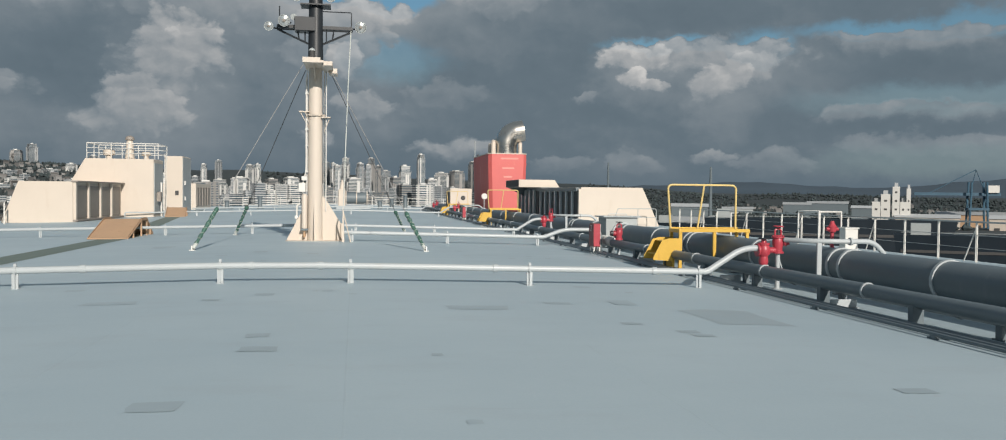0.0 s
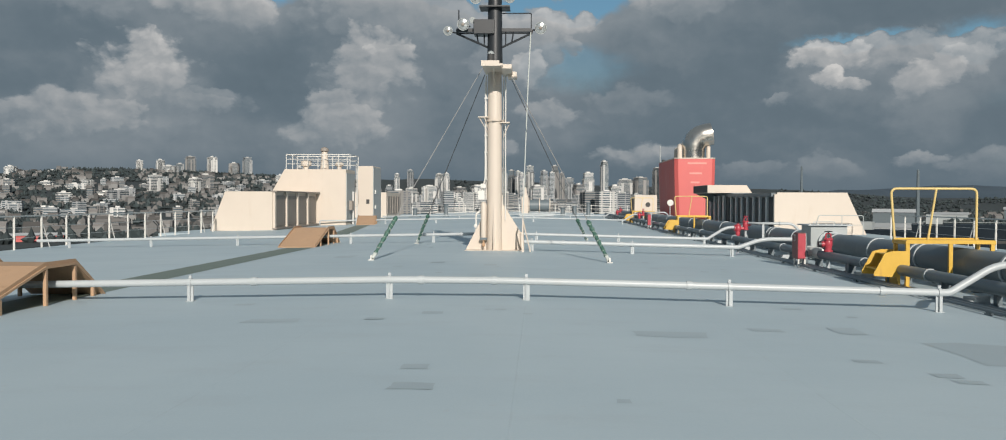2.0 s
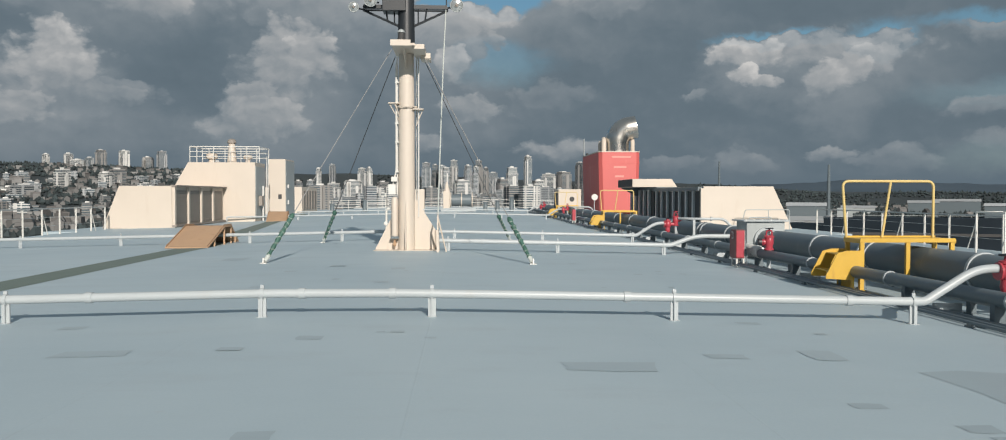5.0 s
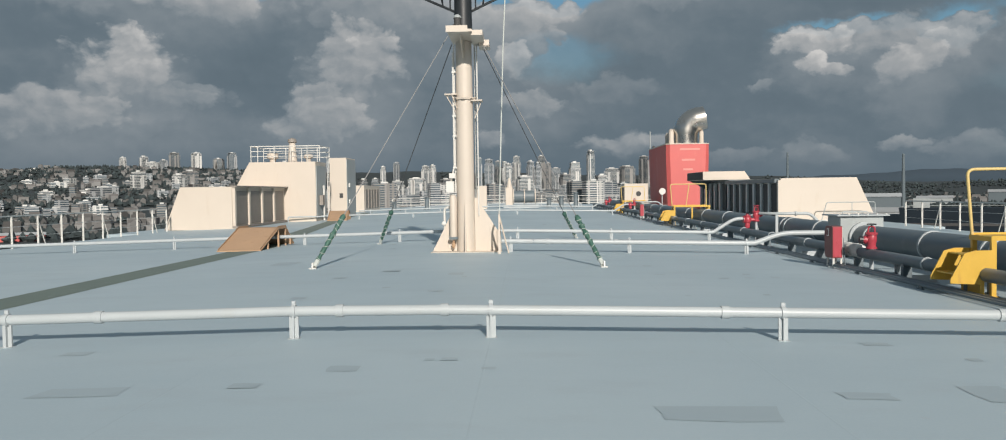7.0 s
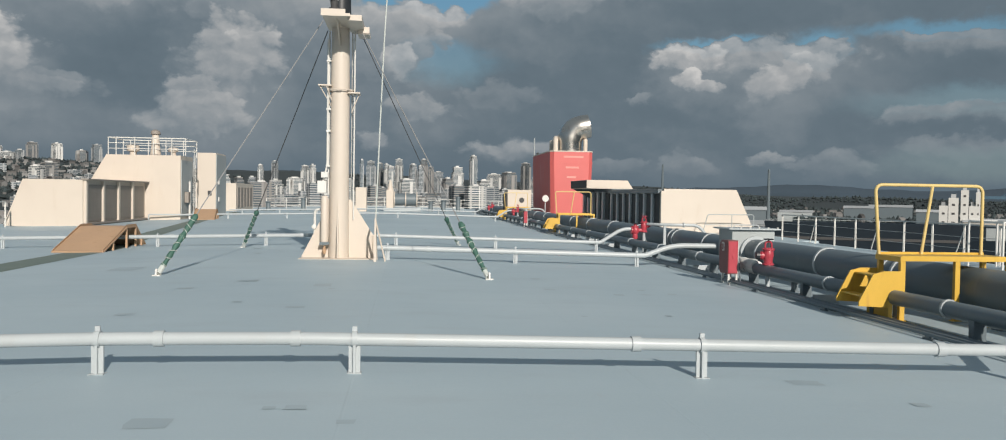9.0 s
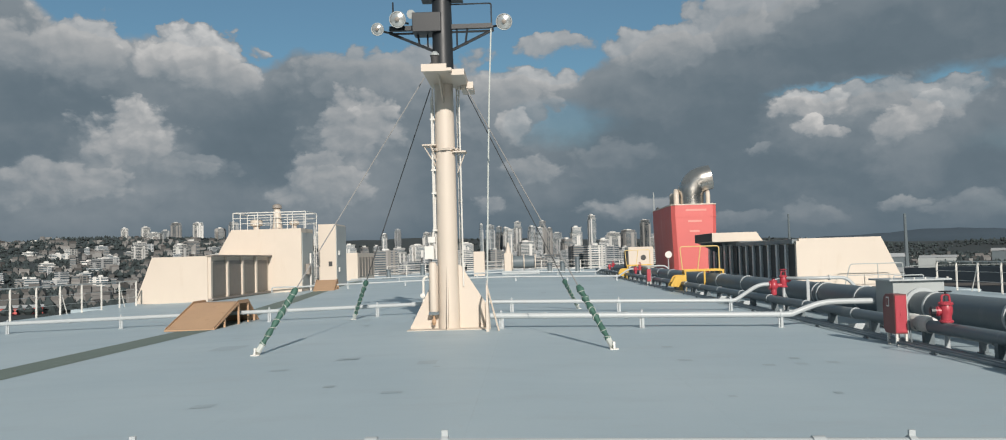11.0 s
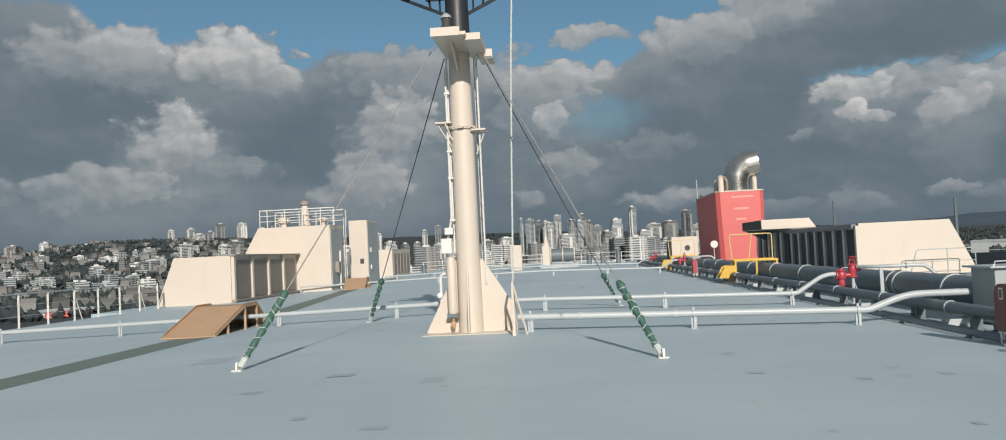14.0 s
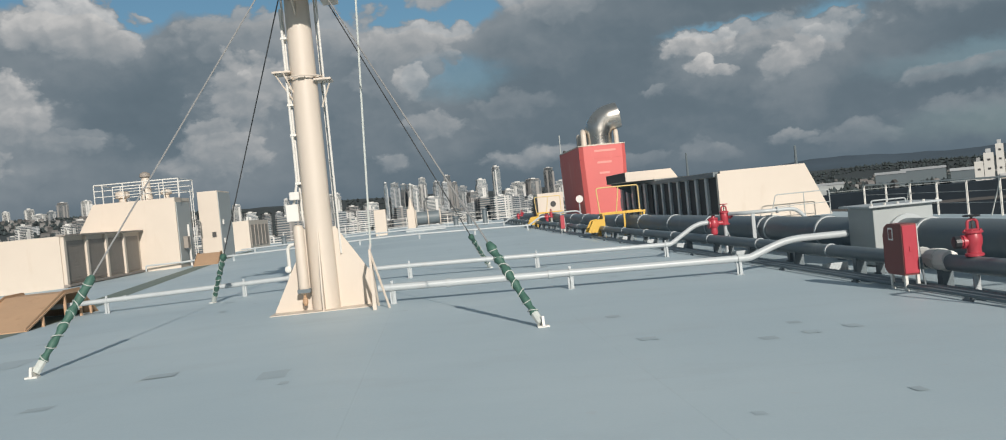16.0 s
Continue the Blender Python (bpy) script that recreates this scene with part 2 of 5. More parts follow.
def deck_material():
    mat = bpy.data.materials.new("deck_paint")
    mat.use_nodes = True
    n = Nodes(mat.node_tree)
    pos = n.add("ShaderNodeTexCoord").outputs["Object"]
    wide = n.noise(pos, 0.16, 5.0)
    mid = n.noise(n.vmath("MULTIPLY", pos, (0.5, 1.0, 1.0)), 1.3, 6.0, 0.6)
    small = n.noise(pos, 40.0, 3.0)
    color = n.mix(n.span(wide, 0.3, 0.7), (0.392, 0.486, 0.530), (0.450, 0.540, 0.577))
    color = n.mix(n.math("MULTIPLY", n.span(mid, 0.52, 0.72), 0.35), color, (0.385, 0.45, 0.485))
    color = n.mix(n.math("MULTIPLY", n.span(n.noise(pos, 5.0, 5.0), 0.66, 0.74), 0.3), color, (0.41, 0.44, 0.46))
    color = n.mix(n.math("MULTIPLY", n.span(small, 0.35, 0.75), 0.12), color, (0.58, 0.62, 0.64))
    # welds between the deck plates, barely to be seen
    brick = n.add("ShaderNodeTexBrick", ins={"Vector": n.vmath("MULTIPLY", n.add("ShaderNodeCombineXYZ", ins={0: n.add("ShaderNodeSeparateXYZ", ins={0: pos}).outputs[1], 1: n.add("ShaderNodeSeparateXYZ", ins={0: pos}).outputs[0], 2: 0.0}).outputs[0], (1.0, 1.0, 1.0)), "Scale": 1.0, "Mortar Size": 0.012, "Mortar Smooth": 0.6, "Brick Width": 9.0, "Row Height": 2.4}).outputs["Fac"]
    color = n.mix(n.math("MULTIPLY", brick, n.math("MULTIPLY", n.span(mid, 0.4, 0.65), 0.2)), color, (0.36, 0.41, 0.44))
    h = n.math("ADD", n.math("MULTIPLY", small, 0.3), n.math("ADD", n.math("MULTIPLY", brick, 0.7), n.math("MULTIPLY", wide, 1.5)))
    bump = n.add("ShaderNodeBump", ins={"Strength": 0.25, "Distance": 0.006, "Height": h}).outputs[0]
    bsdf = n.add("ShaderNodeBsdfPrincipled", ins={"Base Color": color, "Roughness": n.math("MULTIPLY_ADD", mid, 0.25, 0.42), "Specular IOR Level": 0.35, "Normal": bump})
    n.add("ShaderNodeOutputMaterial", ins={0: bsdf.outputs[0]})
    return mat


M_DECK = deck_material()
M_PATCH = material("touch_up_paint", (0.365, 0.440, 0.472), 0.5, vary=0.035, scale=2.0, per="object", per_amount=0.10, spec=0.35)
M_GREEN_WAY = material("walkway_paint", (0.155, 0.195, 0.165), 0.6, vary=0.15, scale=1.2, stain=(0.28, 0.31, 0.31), stain_amount=0.5)
M_CREAM = material("cream_paint", (0.600, 0.528, 0.448), 0.5, vary=0.05, scale=0.8, stain=(0.50, 0.40, 0.30), stain_amount=0.2)
M_WHITE = material("white_paint", (0.66, 0.65, 0.61), 0.45, vary=0.06, scale=2.0, stain=(0.5, 0.43, 0.35), stain_amount=0.25)
M_PIPE = material("pale_grey_paint", (0.43, 0.465, 0.475), 0.4, vary=0.08, scale=1.5, stain=(0.42, 0.42, 0.40), stain_amount=0.3)
M_DARKPIPE = material("dark_grey_paint", (0.130, 0.162, 0.178), 0.45, vary=0.16, scale=1.2, stain=(0.21, 0.23, 0.235), stain_amount=0.4)
M_GREY = material("grey_paint", (0.36, 0.39, 0.39), 0.5, vary=0.1, scale=1.5)
M_RED = material("red_paint", (0.42, 0.050, 0.070), 0.38, vary=0.12, scale=6.0, stain=(0.25, 0.03, 0.035), stain_amount=0.4)
# darker copy of the red, with the hose box's shade in the colour
M_REDSHADE = material("shaded_dull_red_paint", (0.17, 0.045, 0.042), 0.5, vary=0.15, scale=5.0, stain=(0.2, 0.05, 0.05), stain_amount=0.4)
M_FUNNEL = material("faded_red_paint", (0.60, 0.125, 0.115), 0.5, vary=0.10, scale=0.5, stain=(0.66, 0.24, 0.20), stain_amount=0.6)
M_FADE = material("chalked_red_paint", (0.70, 0.30, 0.26), 0.6, vary=0.1, scale=1.0)
M_YELLOW = material("yellow_paint", (0.62, 0.385, 0.055), 0.42, vary=0.1, scale=4.0, stain=(0.45, 0.24, 0.06), stain_amount=0.5)
M_RAILYEL = material("faded_yellow_paint", (0.66, 0.50, 0.20), 0.5, vary=0.12, scale=4.0, stain=(0.4, 0.25, 0.1), stain_amount=0.4)
M_BROWN = material("tan_anti_slip_paint", (0.46, 0.30, 0.185), 0.7, vary=0.12, scale=2.0, bump=0.4, stain=(0.33, 0.2, 0.11), stain_amount=0.4)
M_BLACK = material("black_paint", (0.022, 0.026, 0.030), 0.45, vary=0.2, scale=3.0)
M_DARK = material("dark_mesh", (0.060, 0.060, 0.060), 0.7, vary=0.25, scale=2.0)
M_BROWNGREY = material("weathered_mesh", (0.27, 0.24, 0.21), 0.65, vary=0.2, scale=2.0)
M_GREENWRAP = material("green_tarpaulin", (0.050, 0.125, 0.095), 0.55, vary=0.35, scale=9.0, bump=0.6)
M_ROPE = material("white_lashing", (0.50, 0.53, 0.50), 0.8, vary=0.2, scale=12.0)
M_WIRE = material("wire_rope", (0.10, 0.10, 0.10), 0.5, metal=0.4, vary=0.2)
# lighter grey for the near stays, with sunlight put into the tone
M_LITWIRE = material("pale_sunlit_wire_rope", (0.30, 0.30, 0.295), 0.5, metal=0.2, vary=0.15)
M_STEEL = material("stainless_steel", (0.62, 0.59, 0.54), 0.30, metal=1.0, vary=0.14, scale=0.9, stain=(0.30, 0.25, 0.2), stain_amount=0.5)
M_LENS = material("lamp_glass", (0.52, 0.54, 0.53), 0.18, metal=0.6, vary=0.1, scale=20)
M_SIGN = material("sign_plate", (0.78, 0.77, 0.74), 0.5, vary=0.04)
M_HULL = material("hull_paint", (0.10, 0.13, 0.15), 0.5, vary=0.1, scale=0.3)
M_DARKHULL = material("dark_hull_paint", (0.014, 0.022, 0.030), 0.55, vary=0.3, scale=0.1, spec=0.15)
M_WATER = material("harbour_water", (0.035, 0.045, 0.05), 0.12, vary=0.3, scale=0.02, grain=0.4, bump=1.0)
M_CONC = material("pale_concrete", (0.38, 0.395, 0.40), 0.7, vary=0.08, scale=0.05, grain=0.4, per="object", per_amount=0.55)
M_PALEWALL = material("white_render", (0.56, 0.56, 0.54), 0.7, vary=0.08, scale=0.05, grain=0.4, per="island", per_amount=0.35)
M_DULLWALL = material("beige_grey_render", (0.27, 0.265, 0.255), 0.75, vary=0.1, scale=0.05, grain=0.4, per="island", per_amount=0.4)
M_GLASS = material("tower_glass", (0.085, 0.115, 0.135), 0.2, vary=0.3, scale=0.05, grain=0.5, per="object", per_amount=0.9)
M_HOUSES = material("town_walls", (0.155, 0.155, 0.152), 0.75, vary=0.1, scale=0.02, grain=0.2, per="island", per_amount=1.1)
M_ROOFS = material("town_roofs", (0.12, 0.115, 0.11), 0.8, vary=0.1, scale=0.02, grain=0.2, per="island", per_amount=1.2)
M_LAND = material("wooded_ground", (0.034, 0.044, 0.046), 0.9, vary=0.4, scale=0.006, grain=0.05)
M_WOODS = material("dark_foliage", (0.034, 0.047, 0.049), 0.9, vary=0.3, scale=0.02, grain=0.3, per="island", per_amount=0.8)
# the blue of the distant haze is put into the slopes' base colour
M_MOUNT = material("hazed_mountain_slopes", (0.050, 0.080, 0.108), 0.95, vary=0.25, scale=0.002, grain=0.02)
M_CRANE = material("crane_blue_paint", (0.05, 0.11, 0.16), 0.5, vary=0.1, scale=0.1)

# ---- mesh tools ----


def mesh_of(name, bm, mat, smooth=False):
    me = bpy.data.meshes.new(name)
    if smooth:
        for f in bm.faces:
            f.smooth = True
    bm.to_mesh(me)
    bm.free()
    for m in mat if isinstance(mat, (list, tuple)) else (mat,):
        me.materials.append(m)
    if smooth:
        me.set_sharp_from_angle(angle=radians(38))
    return me


def part(name, bm, mat, parent=None, label="", smooth=False):
    ob = new(name, mesh_of(name, bm, mat, smooth))
    ob.parent = parent
    return tagged(ob, label)


def thing(name, at, label, category, group="", rz=0.0):
    ob = new(name)
    ob.matrix_basis = pose(*at, 0, 0, rz)
    return tagged(ob, label, category, group)


def box(bm, x0, x1, y0, y1, z0, z1, bevel=0.0):
    m = Matrix.LocRotScale(((x0 + x1) / 2, (y0 + y1) / 2, (z0 + z1) / 2), None, (abs(x1 - x0), abs(y1 - y0), abs(z1 - z0)))
    vs = bmesh.ops.create_cube(bm, size=1.0, matrix=m)["verts"]
    if bevel:
        es = list({e for v in vs for e in v.link_edges})
        bmesh.ops.bevel(bm, geom=es, offset=bevel, segments=2, affect="EDGES", profile=0.5)
    return bm


def prism(bm, outline, axis, a, b):
    """An outline of two coordinates, drawn out along axis from a to b."""
    def place(p, q):
        return {"x": (q, p[0], p[1]), "y": (p[0], q, p[1]), "z": (p[0], p[1], q)}[axis]
    lo, hi = [bm.verts.new(place(p, a)) for p in outline], [bm.verts.new(place(p, b)) for p in outline]
    fs = [bm.faces.new(lo), bm.faces.new(hi)]
    for i in range(len(outline)):
        j = (i + 1) % len(outline)
        fs.append(bm.faces.new((lo[i], lo[j], hi[j], hi[i])))
    bmesh.ops.recalc_face_normals(bm, faces=fs)
    return bm


def rounded(points, radius, steps=6):
    """A line of points with its corners rounded."""
    pts = [Vector(p) for p in points]
    out = [pts[0]]
    for a, b, c in zip(pts, pts[1:], pts[2:]):
        u, v = (a - b), (c - b)
        r = min(radius, u.length * 0.49, v.length * 0.49)
        p, q = b + u.normalized() * r, b + v.normalized() * r
        for k in range(steps + 1):
            s = k / steps
            out.append(p * (1 - s) ** 2 + b * 2 * s * (1 - s) + q * s * s)
    out.append(pts[-1])
    return out


def tube(bm, points, r, sides=12, cap=True, radii=None):
    """A round bar along points."""
    pts = [Vector(p) for p in points]
    rings, side = [], None
    for i, p in enumerate(pts):
        d = ((pts[min(i + 1, len(pts) - 1)] - p).normalized() + (p - pts[max(i - 1, 0)]).normalized()).normalized()
        if side is None:
            side = d.orthogonal().normalized()
        side = (side - d * side.dot(d)).normalized()
        other = d.cross(side)
        k = radii[i] if radii else r
        rings.append([bm.verts.new(p + (side * math.cos(2 * math.pi * j / sides) + other * math.sin(2 * math.pi * j / sides)) * k) for j in range(sides)])
    for a, b in zip(rings, rings[1:]):
        for j in range(sides):
            bm.faces.new((a[j], a[(j + 1) % sides], b[(j + 1) % sides], b[j]))
    if cap:
        bm.faces.new(rings[0][::-1])
        bm.faces.new(rings[-1])
    return bm


def lathe(bm, profile, at=(0, 0, 0), sides=16, turn=None):
    """A turned body from (radius, height) pairs."""
    m = Matrix.Translation(at) @ (turn if turn else Matrix())
    rings = [[bm.verts.new(m @ Vector((r * math.cos(2 * math.pi * j / sides), r * math.sin(2 * math.pi * j / sides), h))) for j in range(sides)] for r, h in profile]
    for a, b in zip(rings, rings[1:]):
        for j in range(sides):
            bm.faces.new((a[j], a[(j + 1) % sides], b[(j + 1) % sides], b[j]))
    bm.faces.new(rings[0][::-1])
    bm.faces.new(rings[-1])
    return bm


def fresh():
    return bmesh.new()


def deck_z(x):
    """The deck's camber."""
    return -0.021 * max(0.0, abs(x + 1.15) - 0.9)


# ---- ship: deck and hull ----
Y_AFT, Y_FORE, HALF = -34.0, 112.0, 18.75


def build_deck():
    bm = fresh()
    xs = [-HALF, -14, -10, -6, -3, -2.05, -0.25, 1.3, 3, 6, 10, 14, HALF]
    ys = [Y_AFT, -10, 10, 30, 50, 70, 90, Y_FORE]
    top = [[bm.verts.new((x, y, deck_z(x))) for x in xs] for y in ys]
    low = [[bm.verts.new((x, y, -0.75)) for x in (-HALF, HALF)] for y in (Y_AFT, Y_FORE)]
    for a, b in zip(top, top[1:]):
        for i in range(len(xs) - 1):
            bm.faces.new((a[i], a[i + 1], b[i + 1], b[i]))
    bm.faces.new((low[0][0], low[0][1], *reversed(top[0])))
    bm.faces.new((low[1][1], low[1][0], *top[-1]))
    bm.faces.new((low[1][0], low[0][0], *[r[0] for r in top]))
    bm.faces.new((low[0][1], low[1][1], *[r[-1] for r in reversed(top)]))
    bm.faces.new((low[0][0], low[1][0], low[1][1], low[0][1]))
    bmesh.ops.recalc_face_normals(bm, faces=bm.faces)
    return tagged(part("deck", bm, M_DECK), "pale blue-grey painted steel ship deck with faint camber", "deck", kind="structure")


deck = build_deck()
bm = prism(fresh(), [(-HALF + 0.05, Y_AFT), (HALF - 0.05, Y_AFT), (HALF - 0.05, 96), (11, Y_FORE - 0.1), (-11, Y_FORE - 0.1), (-HALF + 0.05, 96)], "z", -32.0, -0.76)
tagged(part("hull", bm, M_HULL), "dark steel ship hull below the deck", "hull", kind="structure")
# side platforms under the intake houses
for x0, x1, y0, y1 in ((-21.3, -HALF - 0.01, 48.0, 84.0), (HALF + 0.01, 20.0, 45.0, 70.0)):
    tagged(part("side_platform", box(fresh(), x0, x1, y0, y1, -0.75, deck_z(19) - 0.02), M_DECK), "narrow grey steel platform at the ship's side", "platform", kind="structure")


def strip(points, width, z=0.004):
    """A painted band along points, following the camber."""
    bm = fresh()
    pts = [Vector((*p, 0)) for p in points]
    rows = []
    for i, p in enumerate(pts):
        d = (pts[min(i + 1, len(pts) - 1)] - pts[max(i - 1, 0)]).normalized()
        s = Vector((-d.y, d.x, 0)) * width / 2
        rows.append([bm.verts.new((q.x, q.y, deck_z(q.x) + z)) for q in (p - s, p + s)])
    for a, b in zip(rows, rows[1:]):
        bm.faces.new((a[0], a[1], b[1], b[0]))
    bmesh.ops.recalc_face_normals(bm, faces=bm.faces)
    return bm


walkway = tagged(part("walkway_stripe", strip([(-7.62, -20), (-7.62, 12), (-7.7, 20), (-7.8, 30.2), (-8.7, 36), (-11.5, 56.5), (-12.0, 60), (-13.6, 72), (-14.3, 84)], 0.92), M_GREEN_WAY), "dark green painted walkway stripe on the deck", "deck marking", kind="structure")

# touch-up paint: (x, y, length across, depth)
PATCHES = ((4.95, 9.2, 1.0, 1.5), (-5.08, 23.37, 0.53, 0.91), (-3.0, 19.5, 0.25, 0.2), (-1.86, 17.67, 0.13, 0.16), (-2.22, 20.56, 0.34, 0.25), (-0.93, 19.88, 0.29, 0.43), (-0.74, 19.35, 0.1, 0.14), (-1.02, 17.12, 0.24, 0.19), (2.84, 21.76, 0.18, 0.21), (2.81, 19.91, 0.2, 0.2), (3.85, 19.34, 0.17, 0.18), (4.43, 20.13, 0.14, 0.16), (4.33, 19.47, 0.16, 0.19), (4.82, 19.61, 0.16, 0.19), (3.93, 16.91, 0.09, 0.13), (2.73, 16.69, 0.09, 0.1), (-1.21, 11.36, 0.27, 0.27), (1.69, 9.94, 0.86, 0.42), (2.9, 10.51, 0.41, 0.24))
MORE_PATCHES = ((3.89, 10.63, 0.34, 0.55), (-4.06, 12.39, 0.28, 0.22), (-1.85, 10.72, 0.23, 0.18), (-3.11, 10.62, 0.71, 0.32), (-0.91, 7.68, 0.25, 0.23), (-0.82, 6.88, 0.37, 0.26), (3.36, 8.58, 0.25, 0.18), (3.84, 7.96, 0.26, 0.21), (3.91, 7.69, 0.27, 0.17), (-1.27, 4.72, 0.34, 0.29), (4.56, 4.92, 0.31, 0.2), (0.84, 4.15, 0.11, 0.11), (0.82, 6.54, 0.11, 0.13), (-2.97, 16.56, 0.24, 0.23), (-0.33, 11.73, 0.16, 0.13), (-0.51, 11.73, 0.09, 0.09), (0.04, 11.36, 0.13, 0.11), (3.86, 12.76, 0.3, 0.19), (4.44, 11.99, 0.13, 0.13))
rng = random.Random(4)


def patch_mesh(i):
    r = random.Random(50 + i)
    bm = fresh()
    ring = []
    for cx, cy in ((-1, -1), (0.1, -1), (1, -1), (1, 0.1), (1, 1), (-0.2, 1), (-1, 1), (-1, -0.2)):
        ring.append(bm.verts.new((cx * 0.5 * r.uniform(0.86, 1.04), cy * 0.5 * r.uniform(0.8, 1.06), 0)))
    bm.faces.new(ring)
    return mesh_of("paint_patch", bm, M_PATCH)


patch_meshes = [patch_mesh(i) for i in range(9)]
spots = list(PATCHES + MORE_PATCHES)
while len(spots) < 100:
    x, y = rng.uniform(-6.2, 6.0), rng.uniform(24, 60)
    if rng.random() < 0.25:
        x = rng.uniform(-15, 6)
    w = rng.choice((0.12, 0.16, 0.2, 0.26, 0.32))
    spots.append((x, y, w, w * rng.uniform(0.5, 1.3)))
    if rng.random() < 0.45:
        spots.append((x + rng.uniform(-0.9, 0.9), y + rng.uniform(-0.5, 0.5), w * 0.7, w * 0.6))
for i, (x, y, w, d) in enumerate(spots):
    ob = new("paint_patch", patch_meshes[i % 9])
    ob.parent = deck
    tilt = 1.203 * (1 if x < -2.05 else -1 if x > -0.25 else 0)
    ob.matrix_basis = pose(x, y, deck_z(x) + 0.0025 + 0.0004 * (i % 5) + (w * 0.01 if abs(abs(x + 1.15) - 0.9) < w else 0), 0, -tilt, 0) @ Matrix.Diagonal((w, d, 1, 1))

# ---- deck crossing pipes ----


def crossing_pipe(y, xs, posts, riser, couplings, r=0.055, z=0.285, climb=0.565, label="pale grey fire main crossing the deck on short posts"):
    """A fire main across the deck; it bends with the camber and may climb to a hydrant at starboard."""
    top = thing("deck_pipe", (0, y, 0), label, "pipe", "pipes across the deck")
    pts = [(x, 0, deck_z(x) + z) for x in xs]
    if riser:
        x0 = xs[-1]
        pts += [(x0 + 0.12, 0, deck_z(x0) + z), (x0 + 0.78, 0, climb), (riser, 0, climb)]
    part("pipe", tube(fresh(), rounded(pts, 0.28, 5), r, 14), M_PIPE, top, smooth=True)
    for x in posts:
        zb, zp = deck_z(x), deck_z(x) + z
        bm = fresh()
        box(bm, x - 0.048, x + 0.048, -0.012, 0.012, zb, zp - 0.03)
        box(bm, x - 0.01, x + 0.01, -0.05, 0.05, zb, zp - 0.03)
        box(bm, x - 0.06, x + 0.06, -0.055, 0.055, zb, zb + 0.006)
        p = part("post", bm, M_PIPE, top)
        bm = fresh()
        tube(bm, [(x - 0.022, 0, zp), (x + 0.022, 0, zp)], r + 0.014, 14)
        box(bm, x - 0.02, x + 0.02, -0.012, 0.012, zp + r, zp + r + 0.05)
        part("clamp", bm, M_PIPE, p, smooth=True)
    for x in couplings:
        part("coupling", tube(fresh(), [(x - 0.04, 0, deck_z(x) + z), (x + 0.04, 0, deck_z(x) + z)], r + 0.013, 14), M_PIPE, top, smooth=True)
    return top


crossing_pipe(12.93, [-18.2, -14, -10, -6, -3, -2.05, -0.48, 1.3, 3, 5.2, 6.05], (-17, -14, -11, -8.3, -5.08, -2.05, 0.0, 2.99, 6.02), 7.25, (-9.4, -4.1, -1.57, -0.48, 2.4, 5.2))
crossing_pipe(25.55, [-0.25, 1.3, 3, 5.9], (-0.02, 2.93, 5.82), 7.75, (2.6, 0.9), r=0.062, z=0.27, climb=0.38, label="pale grey pipe from the mast foot to the starboard pipes")
crossing_pipe(31.0, [-18.2, -14, -10, -6, -3, -2.05, -0.25, 1.3, 3, 6.05], (-17, -13.95, -10.75, -8.1, -6.6, -3.6, 0.1, 3.02, 6.05), 7.25, (-12.2, -6.2, 1.9, -2.6))
crossing_pipe(61.0, [-18.2, -14, -10, -6, -3, -2.05, -0.25, 1.3, 3, 6.05], (-17, -14, -10.7, -7.1, -3.6, -0.2, 3.0, 6.05), 7.25, (-9, -5, 2))
crossing_pipe(78.0, [-14, -10, -6, -3, -2.05, -0.25, 1.3, 3, 6.05], (-13, -10, -7, -3.6, -0.2, 3.0, 6.05), 7.25, (-9, -5, 2))
crossing_pipe(93.0, [-11, -6, -3, -2.05, -0.25, 1.3, 3, 6.05], (-10, -7, -3.6, -0.2, 3.0, 6.05), None, (-5, 2))

# ---- starboard pipe bundle ----
PX, PZ, PR = 8.4, 0.305, 0.285


def pipe_run(name, x, z, r, y0, y1, mat, label, flanges, ring, group="", saddle=True, step=4.1, sides=20):
    top = thing(name, (x, y0, z), label, "pipe", group)
    part("pipe", tube(fresh(), [(0, 0, 0), (0, y1 - y0, 0)], r, sides), mat, top, smooth=True)
    for y in flanges:
        if y0 < y < y1:
            part("flange", tube(fresh(), [(0, y - y0 - ring, 0), (0, y - y0 + ring, 0)], r * 1.04 + 0.012, sides), M_PIPE if r > 0.1 else mat, top, "pale painted seam ring" if r > 0.1 else "painted pipe joint", smooth=True)
    y = y0 + 1.1
    while saddle and y < y1:
        zb = deck_z(x) - z
        bm = fresh()
        box(bm, -r * 0.75, r * 0.75, y - y0 - 0.05, y - y0 + 0.05, zb, -r * 0.6)
        box(bm, -r * 0.95, r * 0.95, y - y0 - 0.09, y - y0 + 0.09, zb, zb + 0.02)
        part("saddle", bm, M_DARKPIPE, top)
        y += step
    return top


rings = [9.6, 12.0, 12.35, 15.3, 18.7, 19.0, 21.3, 24.1, 27.6, 30.2, 30.6, 34.5, 38.3, 42.3, 46.2, 50.0, 54.2, 58.0, 62.0, 66.0, 5.3, 1.2, -3.0]
pipe_run("ventilation_main", PX, PZ, PR, -30, 24.9, M_DARKPIPE, "wide dark grey steel pipe with pale seam rings on saddles", rings, 0.03, "wide pipes along the deck")
pipe_run("ventilation_main", PX, PZ, PR, 25.6, 90, M_DARKPIPE, "wide dark grey steel pipe running on past a junction box", rings, 0.03, "wide pipes along the deck")
